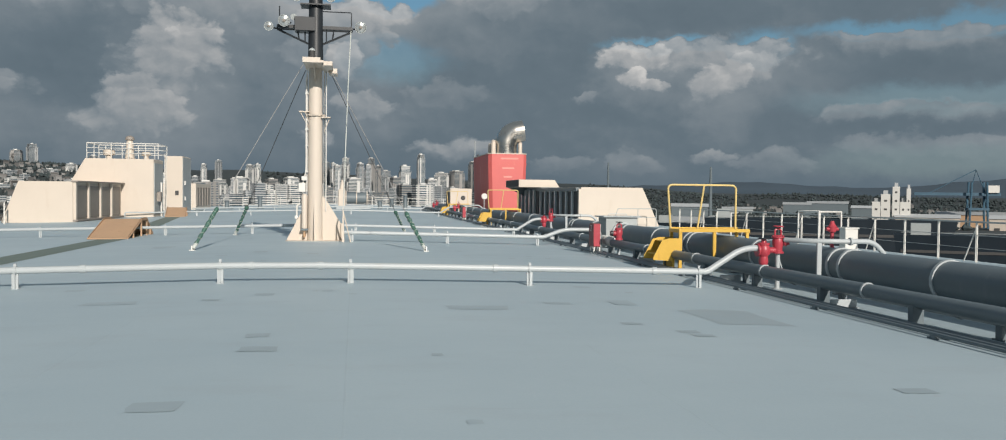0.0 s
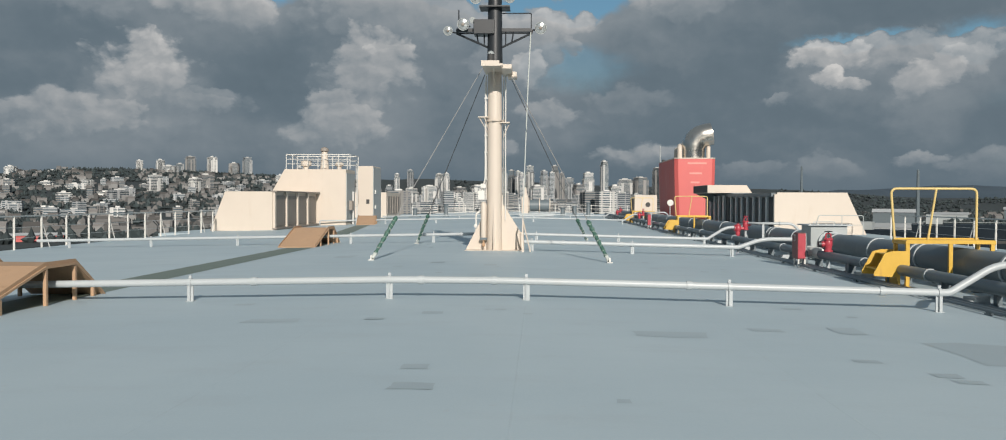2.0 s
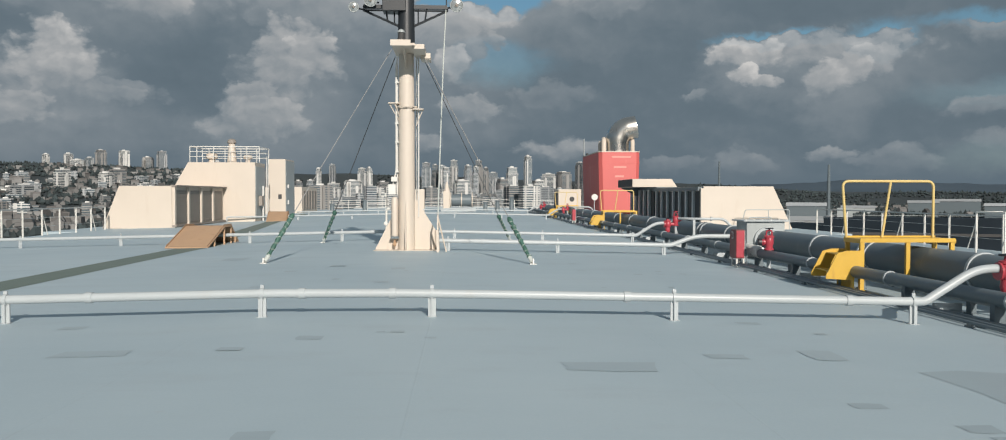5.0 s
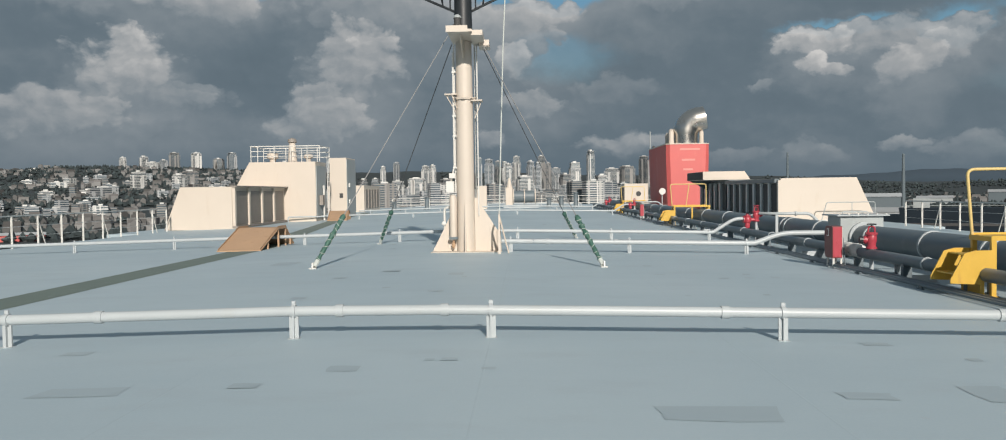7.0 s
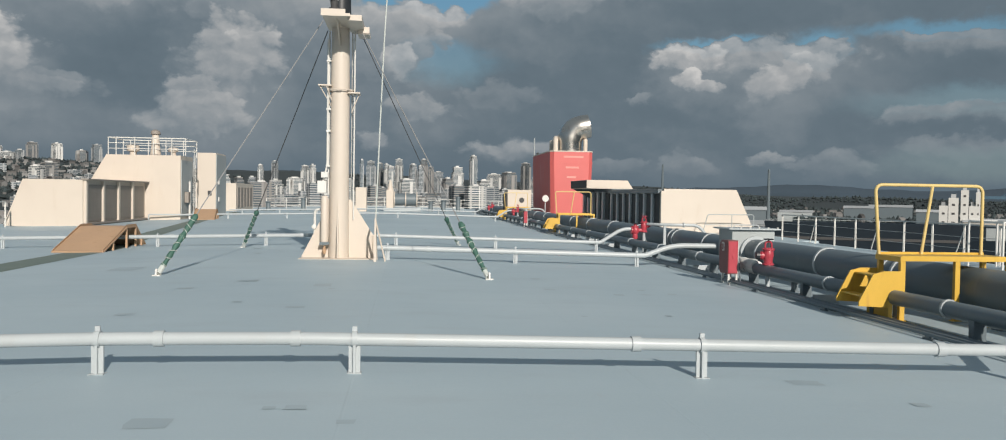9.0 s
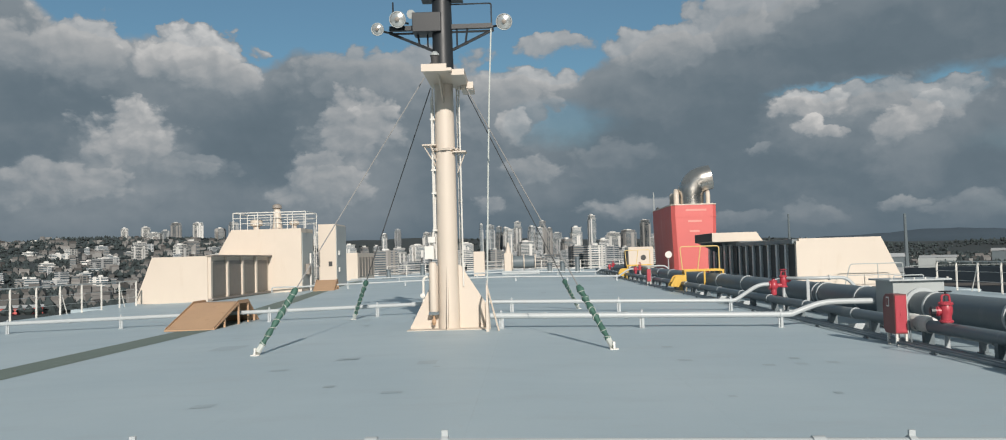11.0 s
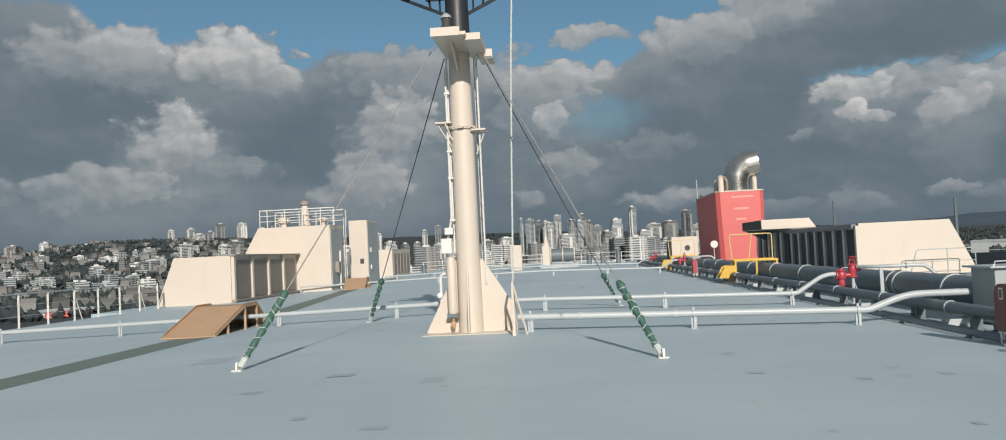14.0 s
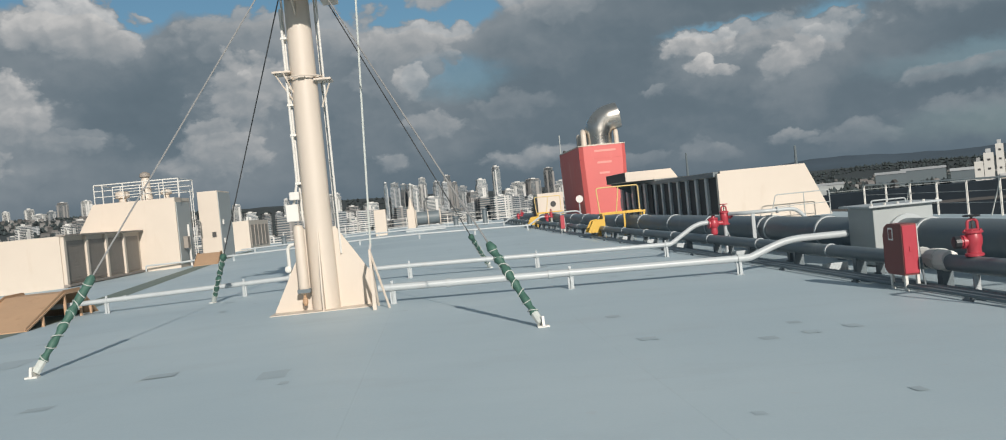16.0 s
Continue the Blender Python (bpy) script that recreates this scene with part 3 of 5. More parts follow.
pipe_run("deck_main", 7.1, 0.18, 0.104, -30, 90, M_DARKPIPE, "dark grey steel pipe on block supports", [i * 3.05 + 0.4 for i in range(-9, 29)], 0.018, "narrow pipes along the deck", step=2.2, sides=14)
pipe_run("deck_main", 7.42, 0.06, 0.06, -30, 90, M_DARKPIPE, "low dark grey pipe beside the larger one", [i * 4.05 for i in range(-7, 22)], 0.03, "narrow pipes along the deck", step=3.3, sides=10)
for x in (6.62, 6.76, 6.89):
    pipe_run("cable_conduit", x, deck_z(x) + 0.062, 0.024, -30, 88, M_DARKPIPE, "thin dark conduit lying low over the deck", (), 0.02, "conduits along the deck", step=2.6, sides=8)
# pale square packing between the pipes
for i, y in enumerate((4.5, 10.3, 14.2, 19.0, 24.9, 29.3, 33.8, 37.0, 40.5, 45.0)):
    t = thing("pipe_bracket", (7.28, y, deck_z(7.28)), "pale steel bracket plate under the deck pipes", "bracket", "pale brackets")
    part("plate", box(fresh(), -0.3, 0.12, -0.012, 0.012, 0.0, 0.13), M_PIPE, t)
    part("foot", box(fresh(), -0.32, 0.14, -0.05, 0.05, 0.0, 0.012), M_PIPE, t)

t = thing("junction_box", (8.37, 25.25, deck_z(8.37)), "grey steel junction box over the wide pipe with bolted lid", "box")
zb = -deck_z(8.37)
part("body", box(fresh(), -0.51, 0.51, -0.43, 0.43, 0.03, 0.80 + zb, 0.012), M_GREY, t)
part("lid", box(fresh(), -0.62, 0.62, -0.53, 0.53, 0.80 + zb, 0.835 + zb, 0.008), M_PIPE, t, "pale flanged lid")
for y in (-0.46, 0.46):
    part("collar", tube(fresh(), [(0.03, y - 0.05, PZ + zb), (0.03, y + 0.05, PZ + zb)], 0.355, 24), M_PIPE, t, "pale round collar", smooth=True)
for i in range(6):
    part("bolt", lathe(fresh(), [(0.022, 0), (0.022, 0.03)], (-0.55 + 0.22 * i, -0.49, 0.835 + zb), 6), M_WHITE, t)
part("lid_handle", tube(fresh(), rounded([(-0.3, 0, 0.83 + zb), (-0.3, 0, 0.9 + zb), (0.3, 0, 0.9 + zb), (0.3, 0, 0.83 + zb)], 0.04, 3), 0.012, 6), M_PIPE, t)
for dx in (-0.42, 0.42):
    for dy in (-0.35, 0.35):
        part("leg", box(fresh(), dx - 0.04, dx + 0.04, dy - 0.04, dy + 0.04, 0, 0.035), M_GREY, t)


def hydrant(drop=0.0, capped=False):
    """A red deck hydrant on a pale stem: upright valve body with a yoke and wheel, side outlet, and the stop valve before it."""
    t = thing("fire_hydrant", (7.5, 12.93, deck_z(7.5)), "red capped fire valve on a short pale stem" if capped else "red fire hydrant with stop valve on a pale stem", "hydrant", "hydrants")
    z0 = -deck_z(7.5) - drop
    part("stem", lathe(fresh(), [(0.09, 0.0), (0.09, 0.015), (0.042, 0.02), (0.042, z0 + 0.5), (0.05, z0 + 0.5)], (0, 0, 0), 12), M_PIPE, t, "pale grey stem", smooth=True)
    body = part("body", lathe(fresh(), [(0.05, 0.47), (0.105, 0.475), (0.105, 0.505), (0.082, 0.515), (0.080, 0.57), (0.098, 0.63), (0.100, 0.70), (0.088, 0.745), (0.112, 0.75), (0.112, 0.775), (0.075, 0.785), (0.06, 0.80)], (0, 0, z0), 18), M_RED, t, smooth=True)
    for k in range(6):
        a = 2 * math.pi * k / 6
        part("bolt", lathe(fresh(), [(0.012, 0), (0.012, 0.018)], (0.097 * math.cos(a), 0.097 * math.sin(a), z0 + 0.775), 6), M_RED, body)
    bm = fresh()
    for sx in (-1, 1):
        tube(bm, rounded([(0.062 * sx, 0, z0 + 0.78), (0.055 * sx, 0, z0 + 0.90), (0.0, 0, z0 + 0.915)], 0.03, 3), 0.018, 8)
    part("yoke", bm, M_RED, t, smooth=True)
    part("spindle", tube(fresh(), [(0, 0, z0 + 0.78), (0, 0, z0 + 0.97)], 0.014, 8), M_DARK, t, "dark spindle")
    bm = fresh()
    tube(bm, [(0.085 * math.cos(a), 0.085 * math.sin(a), z0 + 0.955) for a in [2 * math.pi * k / 16 for k in range(17)]], 0.012, 6, cap=False)
    for k in range(3):
        a = 2 * math.pi * k / 3
        tube(bm, [(0, 0, z0 + 0.95), (0.085 * math.cos(a), 0.085 * math.sin(a), z0 + 0.955)], 0.009, 5)
    part("hand_wheel", bm, M_BLACK if capped else M_RED, t, smooth=True)
    out = part("outlet", lathe(fresh(), [(0.06, 0.0), (0.06, 0.10), (0.082, 0.105), (0.082, 0.135), (0.066, 0.14), (0.066, 0.19), (0.03, 0.195)], (0, 0, z0 + 0.65), 16, pose(0, 0, 0, 0, -90 if capped else 75, 0 if capped else -25)), M_RED, t, smooth=True)
    if capped:
        part("cap", lathe(fresh(), [(0.05, 0.15), (0.076, 0.16), (0.076, 0.225), (0.05, 0.235)], (0, 0, z0 + 0.65), 12, pose(0, 0, 0, 0, -90, 0)), M_BLACK, out, "black rubber cap")
    else:
        valve = part("stop_valve", lathe(fresh(), [(0.03, 0.26), (0.07, 0.27), (0.085, 0.33), (0.075, 0.42), (0.115, 0.47), (0.12, 0.56), (0.09, 0.62), (0.105, 0.63), (0.105, 0.66), (0.05, 0.67), (0.035, 0.74)], (-0.27, 0, z0), 16), M_RED, t, smooth=True)
        part("flange", tube(fresh(), [(-0.40, 0, z0 + 0.53), (-0.37, 0, z0 + 0.53)], 0.115, 16), M_RED, valve, smooth=True)
        part("neck", tube(fresh(), [(-0.22, 0, z0 + 0.53), (-0.03, 0, z0 + 0.53)], 0.055, 12), M_RED, valve, smooth=True)
        bm = fresh()
        tube(bm, [(-0.27 + 0.095 * math.cos(a), 0.095 * math.sin(a), z0 + 0.735) for a in [2 * math.pi * k / 16 for k in range(17)]], 0.014, 6, cap=False)
        for k in range(3):
            a = 2 * math.pi * k / 3
            tube(bm, [(-0.27, 0, z0 + 0.73), (-0.27 + 0.095 * math.cos(a), 0.095 * math.sin(a), z0 + 0.735)], 0.01, 5)
        part("valve_wheel", bm, M_BLACK, valve, "black hand wheel", smooth=True)
    part("brace", tube(fresh(), [(0.0, -0.02, z0 + 0.42), (0.12, -0.05, 0.2)], 0.012, 6), M_PIPE, t)
    return t


first = hydrant()
for y in (31.0, 61.0, 78.0):
    copy_thing(first, pose(7.5, y, deck_z(7.5)))
hydrant(0.2, True).matrix_basis = pose(7.12, 21.1, deck_z(7.12), 0, 0, -8)


def branch_pipe(y):
    """A pale pipe from the hydrant over the wide pipe, with one post."""
    t = thing("branch_pipe", (7.6, y, deck_z(7.6)), "pale grey branch pipe over the wide dark pipe", "pipe", "branch pipes")
    z = 0.72 - deck_z(7.6)
    part("pipe", tube(fresh(), rounded([(-0.02, -0.1, z), (0.2, -0.45, z), (0.6, -0.62, z), (1.35, -0.64, z), (1.62, -0.64, z - 0.28), (1.62, -0.64, 0.05)], 0.16, 5), 0.045, 12), M_PIPE, t, smooth=True)
    bm = box(fresh(), 0.33, 0.41, -0.59, -0.55, 0.0, z - 0.03)
    box(bm, 0.30, 0.44, -0.63, -0.51, 0, 0.012)
    part("post", bm, M_PIPE, t)
    part("flange", tube(fresh(), [(0.9, -0.635, z), (0.94, -0.635, z)], 0.07, 12), M_PIPE, t, smooth=True)


for y in (12.93, 31.0, 61.0):
    branch_pipe(y)


def hose_box(x, y):
    t = thing("hose_box", (x, y, deck_z(x)), "dull red steel fire hose box, shade painted on, sign, white legs", "hose box", "hose boxes")
    # the body's darker red carries the shade of its port side
    part("body", prism(fresh(), [(-0.23, 0.2), (0.16, 0.2), (0.23, 0.27), (0.23, 0.70), (0.19, 0.80), (0.10, 0.85), (-0.23, 0.85)], "x", -0.1, 0.1), M_REDSHADE, t)
    part("door", box(fresh(), -0.092, 0.092, -0.246, -0.231, 0.22, 0.83, 0.006), M_RED, t, "red door without the painted shade")
    part("hinge_strip", box(fresh(), 0.093, 0.104, -0.25, -0.2, 0.21, 0.84, 0.003), M_WHITE, t, "pale hinge strip")
    part("catch", box(fresh(), -0.02, 0.02, -0.256, -0.247, 0.5, 0.56), M_RED, t)
    sign = part("sign", box(fresh(), -0.106, -0.101, -0.03, 0.08, 0.64, 0.80), M_SIGN, t, "small white sign with a red mark")
    part("mark", box(fresh(), -0.110, -0.107, -0.012, 0.062, 0.66, 0.78), M_REDSHADE, sign)
    for x0 in (-0.07, 0.085):
        part("leg", box(fresh(), x0 - 0.018, x0 + 0.018, -0.22, -0.18, 0, 0.2), M_WHITE, t, "pale leg")
        part("leg", box(fresh(), x0 - 0.018, x0 + 0.018, 0.1, 0.14, 0, 0.2), M_WHITE, t, "pale leg")
    part("post", tube(fresh(), [(0.15, -0.26, 0.0), (0.12, -0.2, 0.62)], 0.014, 6), M_DARKPIPE, t, "thin dark strut")


hose_box(6.68, 21.95)
hose_box(6.76, 52.0)


def crossover(y):
    """A yellow platform with steps and one guard rail, to step over the pipes."""
    t = thing("crossover_platform", (7.0, y, deck_z(7.0)), "yellow steel crossover platform with steps and hoop rail over pipes", "platform", "crossover platforms")
    z = 0.74 - deck_z(7.0)
    bm = box(fresh(), 0.18, 1.84, 0.0, 0.62, z - 0.02, z)
    part("grating", bm, M_YELLOW, t)
    bm = box(fresh(), 0.18, 1.84, -0.012, 0.0, z - 0.06, z + 0.012)
    box(bm, 0.18, 1.84, 0.62, 0.632, z - 0.06, z + 0.03)
    box(bm, 0.168, 0.18, -0.012, 0.632, z - 0.075, z + 0.0)
    box(bm, 1.84, 1.852, -0.012, 0.632, z - 0.075, z + 0.0)
    part("edge_frame", bm, M_YELLOW, t)
    for x, yy in ((0.215, 0.03), (1.02, 0.03), (1.80, 0.03), (0.215, 0.58), (1.80, 0.58)):
        bm = box(fresh(), x - 0.035, x + 0.035, yy - 0.03, yy + 0.03, 0.012, z - 0.02)
        box(bm, x - 0.07, x + 0.07, yy - 0.05, yy + 0.05, 0.0, 0.012)
        part("leg", bm, M_YELLOW, t)
    part("hoop_rail", tube(fresh(), rounded([(0.20, 0.6, z), (0.12, 0.6, z + 1.0), (1.78, 0.6, z + 1.0), (1.78, 0.6, z)], 0.12, 6), 0.024, 10), M_RAILYEL, t, "faded yellow hoop rail", smooth=True)
    part("rail_post", tube(fresh(), [(0.85, 0.6, z), (1.0, 0.6, z + 1.0)], 0.022, 8), M_RAILYEL, t, "faded yellow leaning post", smooth=True)
    for yy in (0.0, 0.62):
        bm = prism(fresh(), [(0.18, z - 0.2), (0.18, z - 0.62), (0.0, z - 0.70), (-0.42, z - 0.68), (-0.42, z - 0.62), (-0.22, z - 0.24), (-0.06, z - 0.2)], "y", yy - 0.012, yy + 0.012)
        part("stringer", bm, M_YELLOW, t)
    for k, (x, h) in enumerate(((-0.06, 0.26), (-0.25, 0.54))):
        part("tread", box(fresh(), x - 0.1, x + 0.08, 0.012, 0.608, z - h - 0.02, z - h, 0.004), M_YELLOW, t)
    part("stair_foot", box(fresh(), 0.03, 0.09, 0.03, 0.59, 0.0, z - 0.6), M_YELLOW, t)


for y in (16.85, 44.0, 65.0):
    crossover(y)

# pale sheeting lashed round the narrow pipe
t = thing("pipe_wrap", (7.1, 21.55, 0.18), "crumpled pale plastic sheeting wrapped round the deck pipe", "sheeting")
r_wrap = random.Random(12)
part("sheet", tube(fresh(), [(r_wrap.uniform(-0.015, 0.015), 0.09 * k, 0.02 + r_wrap.uniform(-0.01, 0.02)) for k in range(13)], 0.13, 14, radii=[0.108 + 0.03 * math.sin(k * 1.9) ** 2 + r_wrap.uniform(0, 0.02) for k in range(13)]), M_WHITE, t)
for y in (0.2, 0.62, 0.95):
    part("tie", tube(fresh(), [(0.146 * math.cos(a), y, 0.02 + 0.146 * math.sin(a)) for a in [2 * math.pi * k / 12 for k in range(13)]], 0.008, 5, cap=False), M_ROPE, t)

# ---- ramps over the pipes ----


def ramp(x, y, rz=0.0):
    t = thing("pipe_ramp", (x, y, deck_z(x)), "tan steel ramp with open sides bridging a deck pipe", "ramp", "ramps", rz)
    w = 0.64
    bm = prism(fresh(), [(-2.3, 0.0), (-2.3, 0.03), (-0.42, 0.60), (-0.42, 0.56)], "x", -w, w)
    part("near_slope", bm, M_BROWN, t)
    bm = prism(fresh(), [(1.3, 0.0), (1.3, 0.03), (0.42, 0.60), (0.42, 0.56)], "x", -w, w)
    part("far_slope", bm, M_BROWN, t)
    part("top_plate", box(fresh(), -w, w, -0.42, 0.42, 0.565, 0.602), M_BROWN, t)
    for sx in (-w + 0.03, w - 0.03):
        for yy, h in ((-1.5, 0.22), (-0.4, 0.56), (0.4, 0.56), (0.95, 0.22)):
            part("leg", box(fresh(), sx - 0.025, sx + 0.025, yy - 0.025, yy + 0.025, 0, h), M_BROWN, t)
        bm = prism(fresh(), [(-2.3, 0.03), (-2.28, 0.08), (-0.42, 0.66), (0.42, 0.66), (1.28, 0.08), (1.3, 0.03), (0.42, 0.60), (-0.42, 0.60)], "x", sx - 0.006, sx + 0.006)
        part("side_lip", bm, M_BROWN, t)
    return t


ramp(-7.7, 12.93)
ramp(-7.93, 31.0)
ramp(-12.0, 61.0, 8)

# ---- signal mast ----
MX, MY = -1.15, 25.9


def build_mast():
    t = thing("signal_mast", (MX, MY, 0.0), "cream steel mast with black lamp-hung top and gusset plates", "mast")
    part("trunk", lathe(fresh(), [(0.235, 0.0), (0.225, 1.4), (0.215, 3.9), (0.20, 5.35)], (0, 0, 0), 24), M_CREAM, t, smooth=True)
    part("gusset_plate", prism(fresh(), [(0.2, 0.0), (0.80, 0.0), (0.80, 0.52), (0.27, 1.36), (0.2, 1.36)], "y", -0.012, 0.012), M_CREAM, t)
    part("gusset_plate", prism(fresh(), [(-0.2, 0.0), (-0.84, 0.0), (-0.84, 0.04), (-0.42, 0.86), (-0.30, 1.36), (-0.2, 1.36)], "y", -0.012, 0.012), M_CREAM, t)
    part("gusset_plate", prism(fresh(), [(-0.2, 0.0), (-0.42, 0.0), (-0.42, 0.3), (-0.24, 1.36), (-0.2, 1.36)], "x", -0.012, 0.012), M_CREAM, t)
    part("gusset_plate", prism(fresh(), [(0.2, 0.0), (0.75, 0.0), (0.75, 0.3), (0.24, 1.36), (0.2, 1.36)], "x", -0.012, 0.012), M_CREAM, t)
    part("edge_flat", box(fresh(), 0.79, 0.83, -0.09, 0.09, 0.0, 0.54), M_CREAM, t)
    part("base_plate", box(fresh(), -0.86, 0.84, -0.48, 0.48, 0.0, 0.012), M_CREAM, t)
    # store cylinder at the port side of the foot
    c = part("cylinder", lathe(fresh(), [(0.06, 0.30), (0.085, 0.33), (0.088, 0.42), (0.088, 1.36), (0.07, 1.42), (0.03, 1.44)], (-0.31, -0.2, 0), 14), M_CREAM, t, "upright cream cylinder", smooth=True)
    part("valve", lathe(fresh(), [(0.02, 0.1), (0.045, 0.14), (0.045, 0.22), (0.025, 0.24), (0.025, 0.3)], (-0.31, -0.2, 0), 8), M_BROWN, c, "brass valve")
    part("clip", box(fresh(), -0.41, -0.2, -0.3, -0.1, 0.32, 0.38), M_DARKPIPE, c)
    part("pipe_bend", tube(fresh(), rounded([(-0.55, 0.02, 0.5), (-0.55, 0.02, 1.12), (-0.34, 0.02, 1.12)], 0.1, 5), 0.03, 8), M_WHITE, t, smooth=True)
    part("valve_wheel", lathe(fresh(), [(0.02, 0), (0.055, 0.01), (0.055, 0.04), (0.02, 0.05)], (-0.56, -0.03, 0.72), 10, pose(0, 0, 0, 90, 0, 0)), M_WHITE, t)
    # junction boxes, cable tray and ladder
    part("switch_box", box(fresh(), -0.48, -0.28, -0.2, -0.02, 1.5, 1.78, 0.01), M_WHITE, t)
    part("switch_box", box(fresh(), -0.40, -0.24, -0.22, -0.06, 1.85, 1.98, 0.01), M_WHITE, t)
    part("conduit", tube(fresh(), rounded([(-0.36, -0.08, 1.78), (-0.27, -0.1, 2.15), (-0.27, -0.1, 5.0)], 0.1, 4), 0.022, 8), M_WHITE, t, "pale cable conduit", smooth=True)
    part("conduit", tube(fresh(), [(-0.25, 0.0, 1.5), (-0.25, 0.0, 5.2)], 0.02, 8), M_WHITE, t, smooth=True)
    for z in (2.1, 2.9, 3.4, 4.5):
        part("cable_clip", box(fresh(), -0.30, -0.2, -0.13, 0.03, z, z + 0.035), M_WHITE, t)
    ladder = part("ladder", tube(fresh(), [(0.33, -0.05, 0.9), (0.33, -0.05, 5.3)], 0.018, 6), M_WHITE, t, "narrow white ladder")
    part("stile", tube(fresh(), [(0.26, 0.22, 0.9), (0.26, 0.22, 5.3)], 0.018, 6), M_WHITE, ladder)
    for i in range(15):
        part("rung", tube(fresh(), [(0.33, -0.05, 1.0 + 0.29 * i), (0.26, 0.22, 1.0 + 0.29 * i)], 0.012, 5), M_WHITE, ladder)
    # small working bracket part way up
    b = part("work_bracket", box(fresh(), -0.48, -0.18, -0.22, 0.2, 3.94, 3.97), M_CREAM, t)
    part("strut", tube(fresh(), [(-0.45, -0.15, 3.94), (-0.2, -0.05, 3.5)], 0.013, 6), M_CREAM, b)
    part("strut", tube(fresh(), [(-0.30, -0.2, 3.94), (-0.18, -0.12, 3.62)], 0.013, 6), M_CREAM, b)
    b2 = part("work_bracket", box(fresh(), 0.18, 0.46, -0.22, 0.2, 3.78, 3.81), M_CREAM, t)
    part("strut", tube(fresh(), [(0.44, -0.1, 3.78), (0.26, -0.05, 3.35)], 0.013, 6), M_CREAM, b2)
    part("ring", tube(fresh(), [(0.3 * math.cos(a), 0.3 * math.sin(a), 3.86) for a in [2 * math.pi * k / 20 for k in range(21)]], 0.013, 6, cap=False), M_CREAM, t)
    for k in range(6):
        a = 2 * math.pi * (k + 0.5) / 6
        part("ring_lug", box(fresh(), 0.25 * math.cos(a) - 0.05, 0.25 * math.cos(a) + 0.05, 0.25 * math.sin(a) - 0.05, 0.25 * math.sin(a) + 0.05, 3.83, 3.87), M_CREAM, t)
    # head platform on two levels
    p = part("head_platform", box(fresh(), -0.29, 0.30, -1.45, 0.35, 5.28, 5.34), M_CREAM, t)
    part("edge", box(fresh(), -0.31, 0.20, -1.48, -1.45, 5.27, 5.42), M_CREAM, p)
    part("side_step", box(fresh(), 0.24, 0.54, -1.30, 0.30, 5.22, 5.34), M_CREAM, p)
    part("side_step", box(fresh(), 0.40, 0.66, -0.25, 0.35, 5.12, 5.22), M_CREAM, p)
    part("edge", box(fresh(), 0.46, 0.66, -0.28, -0.25, 5.14, 5.28), M_CREAM, p)
    part("knee", prism(fresh(), [(-0.2, 4.85), (-1.2, 5.28), (-0.2, 5.28)], "x", -0.012, 0.012), M_CREAM, p)
    lamp = part("signal_lamp", lathe(fresh(), [(0.11, 5.44), (0.11, 5.48), (0.075, 5.49), (0.085, 5.62), (0.10, 5.63), (0.06, 5.70)], (-0.05, -1.25, 0), 12), M_DARK, t, "dark lamp with a pale cap", smooth=True)
    part("cap", lathe(fresh(), [(0.1, 5.63), (0.09, 5.67), (0.03, 5.72)], (-0.05, -1.25, 0.004), 12), M_GREY, lamp)
    part("lamp_base", box(fresh(), -0.17, 0.07, -1.35, -1.13, 5.34, 5.44), M_GREY, lamp)
    # black upper mast with yards
    part("upper_trunk", lathe(fresh(), [(0.235, 5.40), (0.225, 5.9), (0.21, 7.2), (0.18, 8.3), (0.1, 8.34)], (0, 0, 0), 20), M_BLACK, t, "black upper mast", smooth=True)
    bm = box(fresh(), -0.62, 0.0, -0.30, 0.25, 6.40, 6.82, 0.01)
    part("yard_box", bm, M_BLACK, t, "black panel on the port yard")
    for s, l in ((-1, 1.15), (1, 1.1)):
        y = part("yard", box(fresh(), min(0.15 * s, l * s), max(0.15 * s, l * s), -0.06, 0.06, 6.50, 6.60), M_BLACK, t, "black yard arm")
        part("brace", tube(fresh(), [(l * s, 0, 6.46), (0.16 * s, 0, 6.02)], 0.032, 6), M_BLACK, y)
        part("brace", tube(fresh(), [(0.55 * s, 0, 6.5), (0.5 * s, 0, 6.18)], 0.024, 6), M_BLACK, y)
        part("brace", tube(fresh(), [(0.32 * s, 0, 6.5), (0.32 * s, 0, 6.1)], 0.02, 6), M_BLACK, y)
        part("back_bar", tube(fresh(), [(l * s, 0.3, 6.52), (0.1 * s, 0.3, 6.52)], 0.025, 6), M_BLACK, y)
        part("end_bar", tube(fresh(), [(l * s, 0.3, 6.52), (l * s, 0.0, 6.55)], 0.022, 6), M_BLACK, y)
        if s > 0:
            part("guard_rail", tube(fresh(), rounded([(0.2, 0, 7.05), (1.08, 0, 7.05), (1.08, 0, 6.6)], 0.04, 3), 0.016, 6), M_BLACK, y)
        else:
            part("guard_rail", tube(fresh(), rounded([(-1.1, 0.2, 6.6), (-1.1, 0.2, 7.2)], 0.04, 3), 0.02, 6), M_BLACK, y)
            part("horn", lathe(fresh(), [(0.03, 0), (0.05, 0.1), (0.1, 0.2)], (-0.72, 0.0, 6.85), 10, pose(0, 0, 0, 100, 0, 20)), M_GREY, y)
    part("top_platform", box(fresh(), -0.45, 0.45, -0.35, 0.35, 7.18, 7.22), M_BLACK, t)
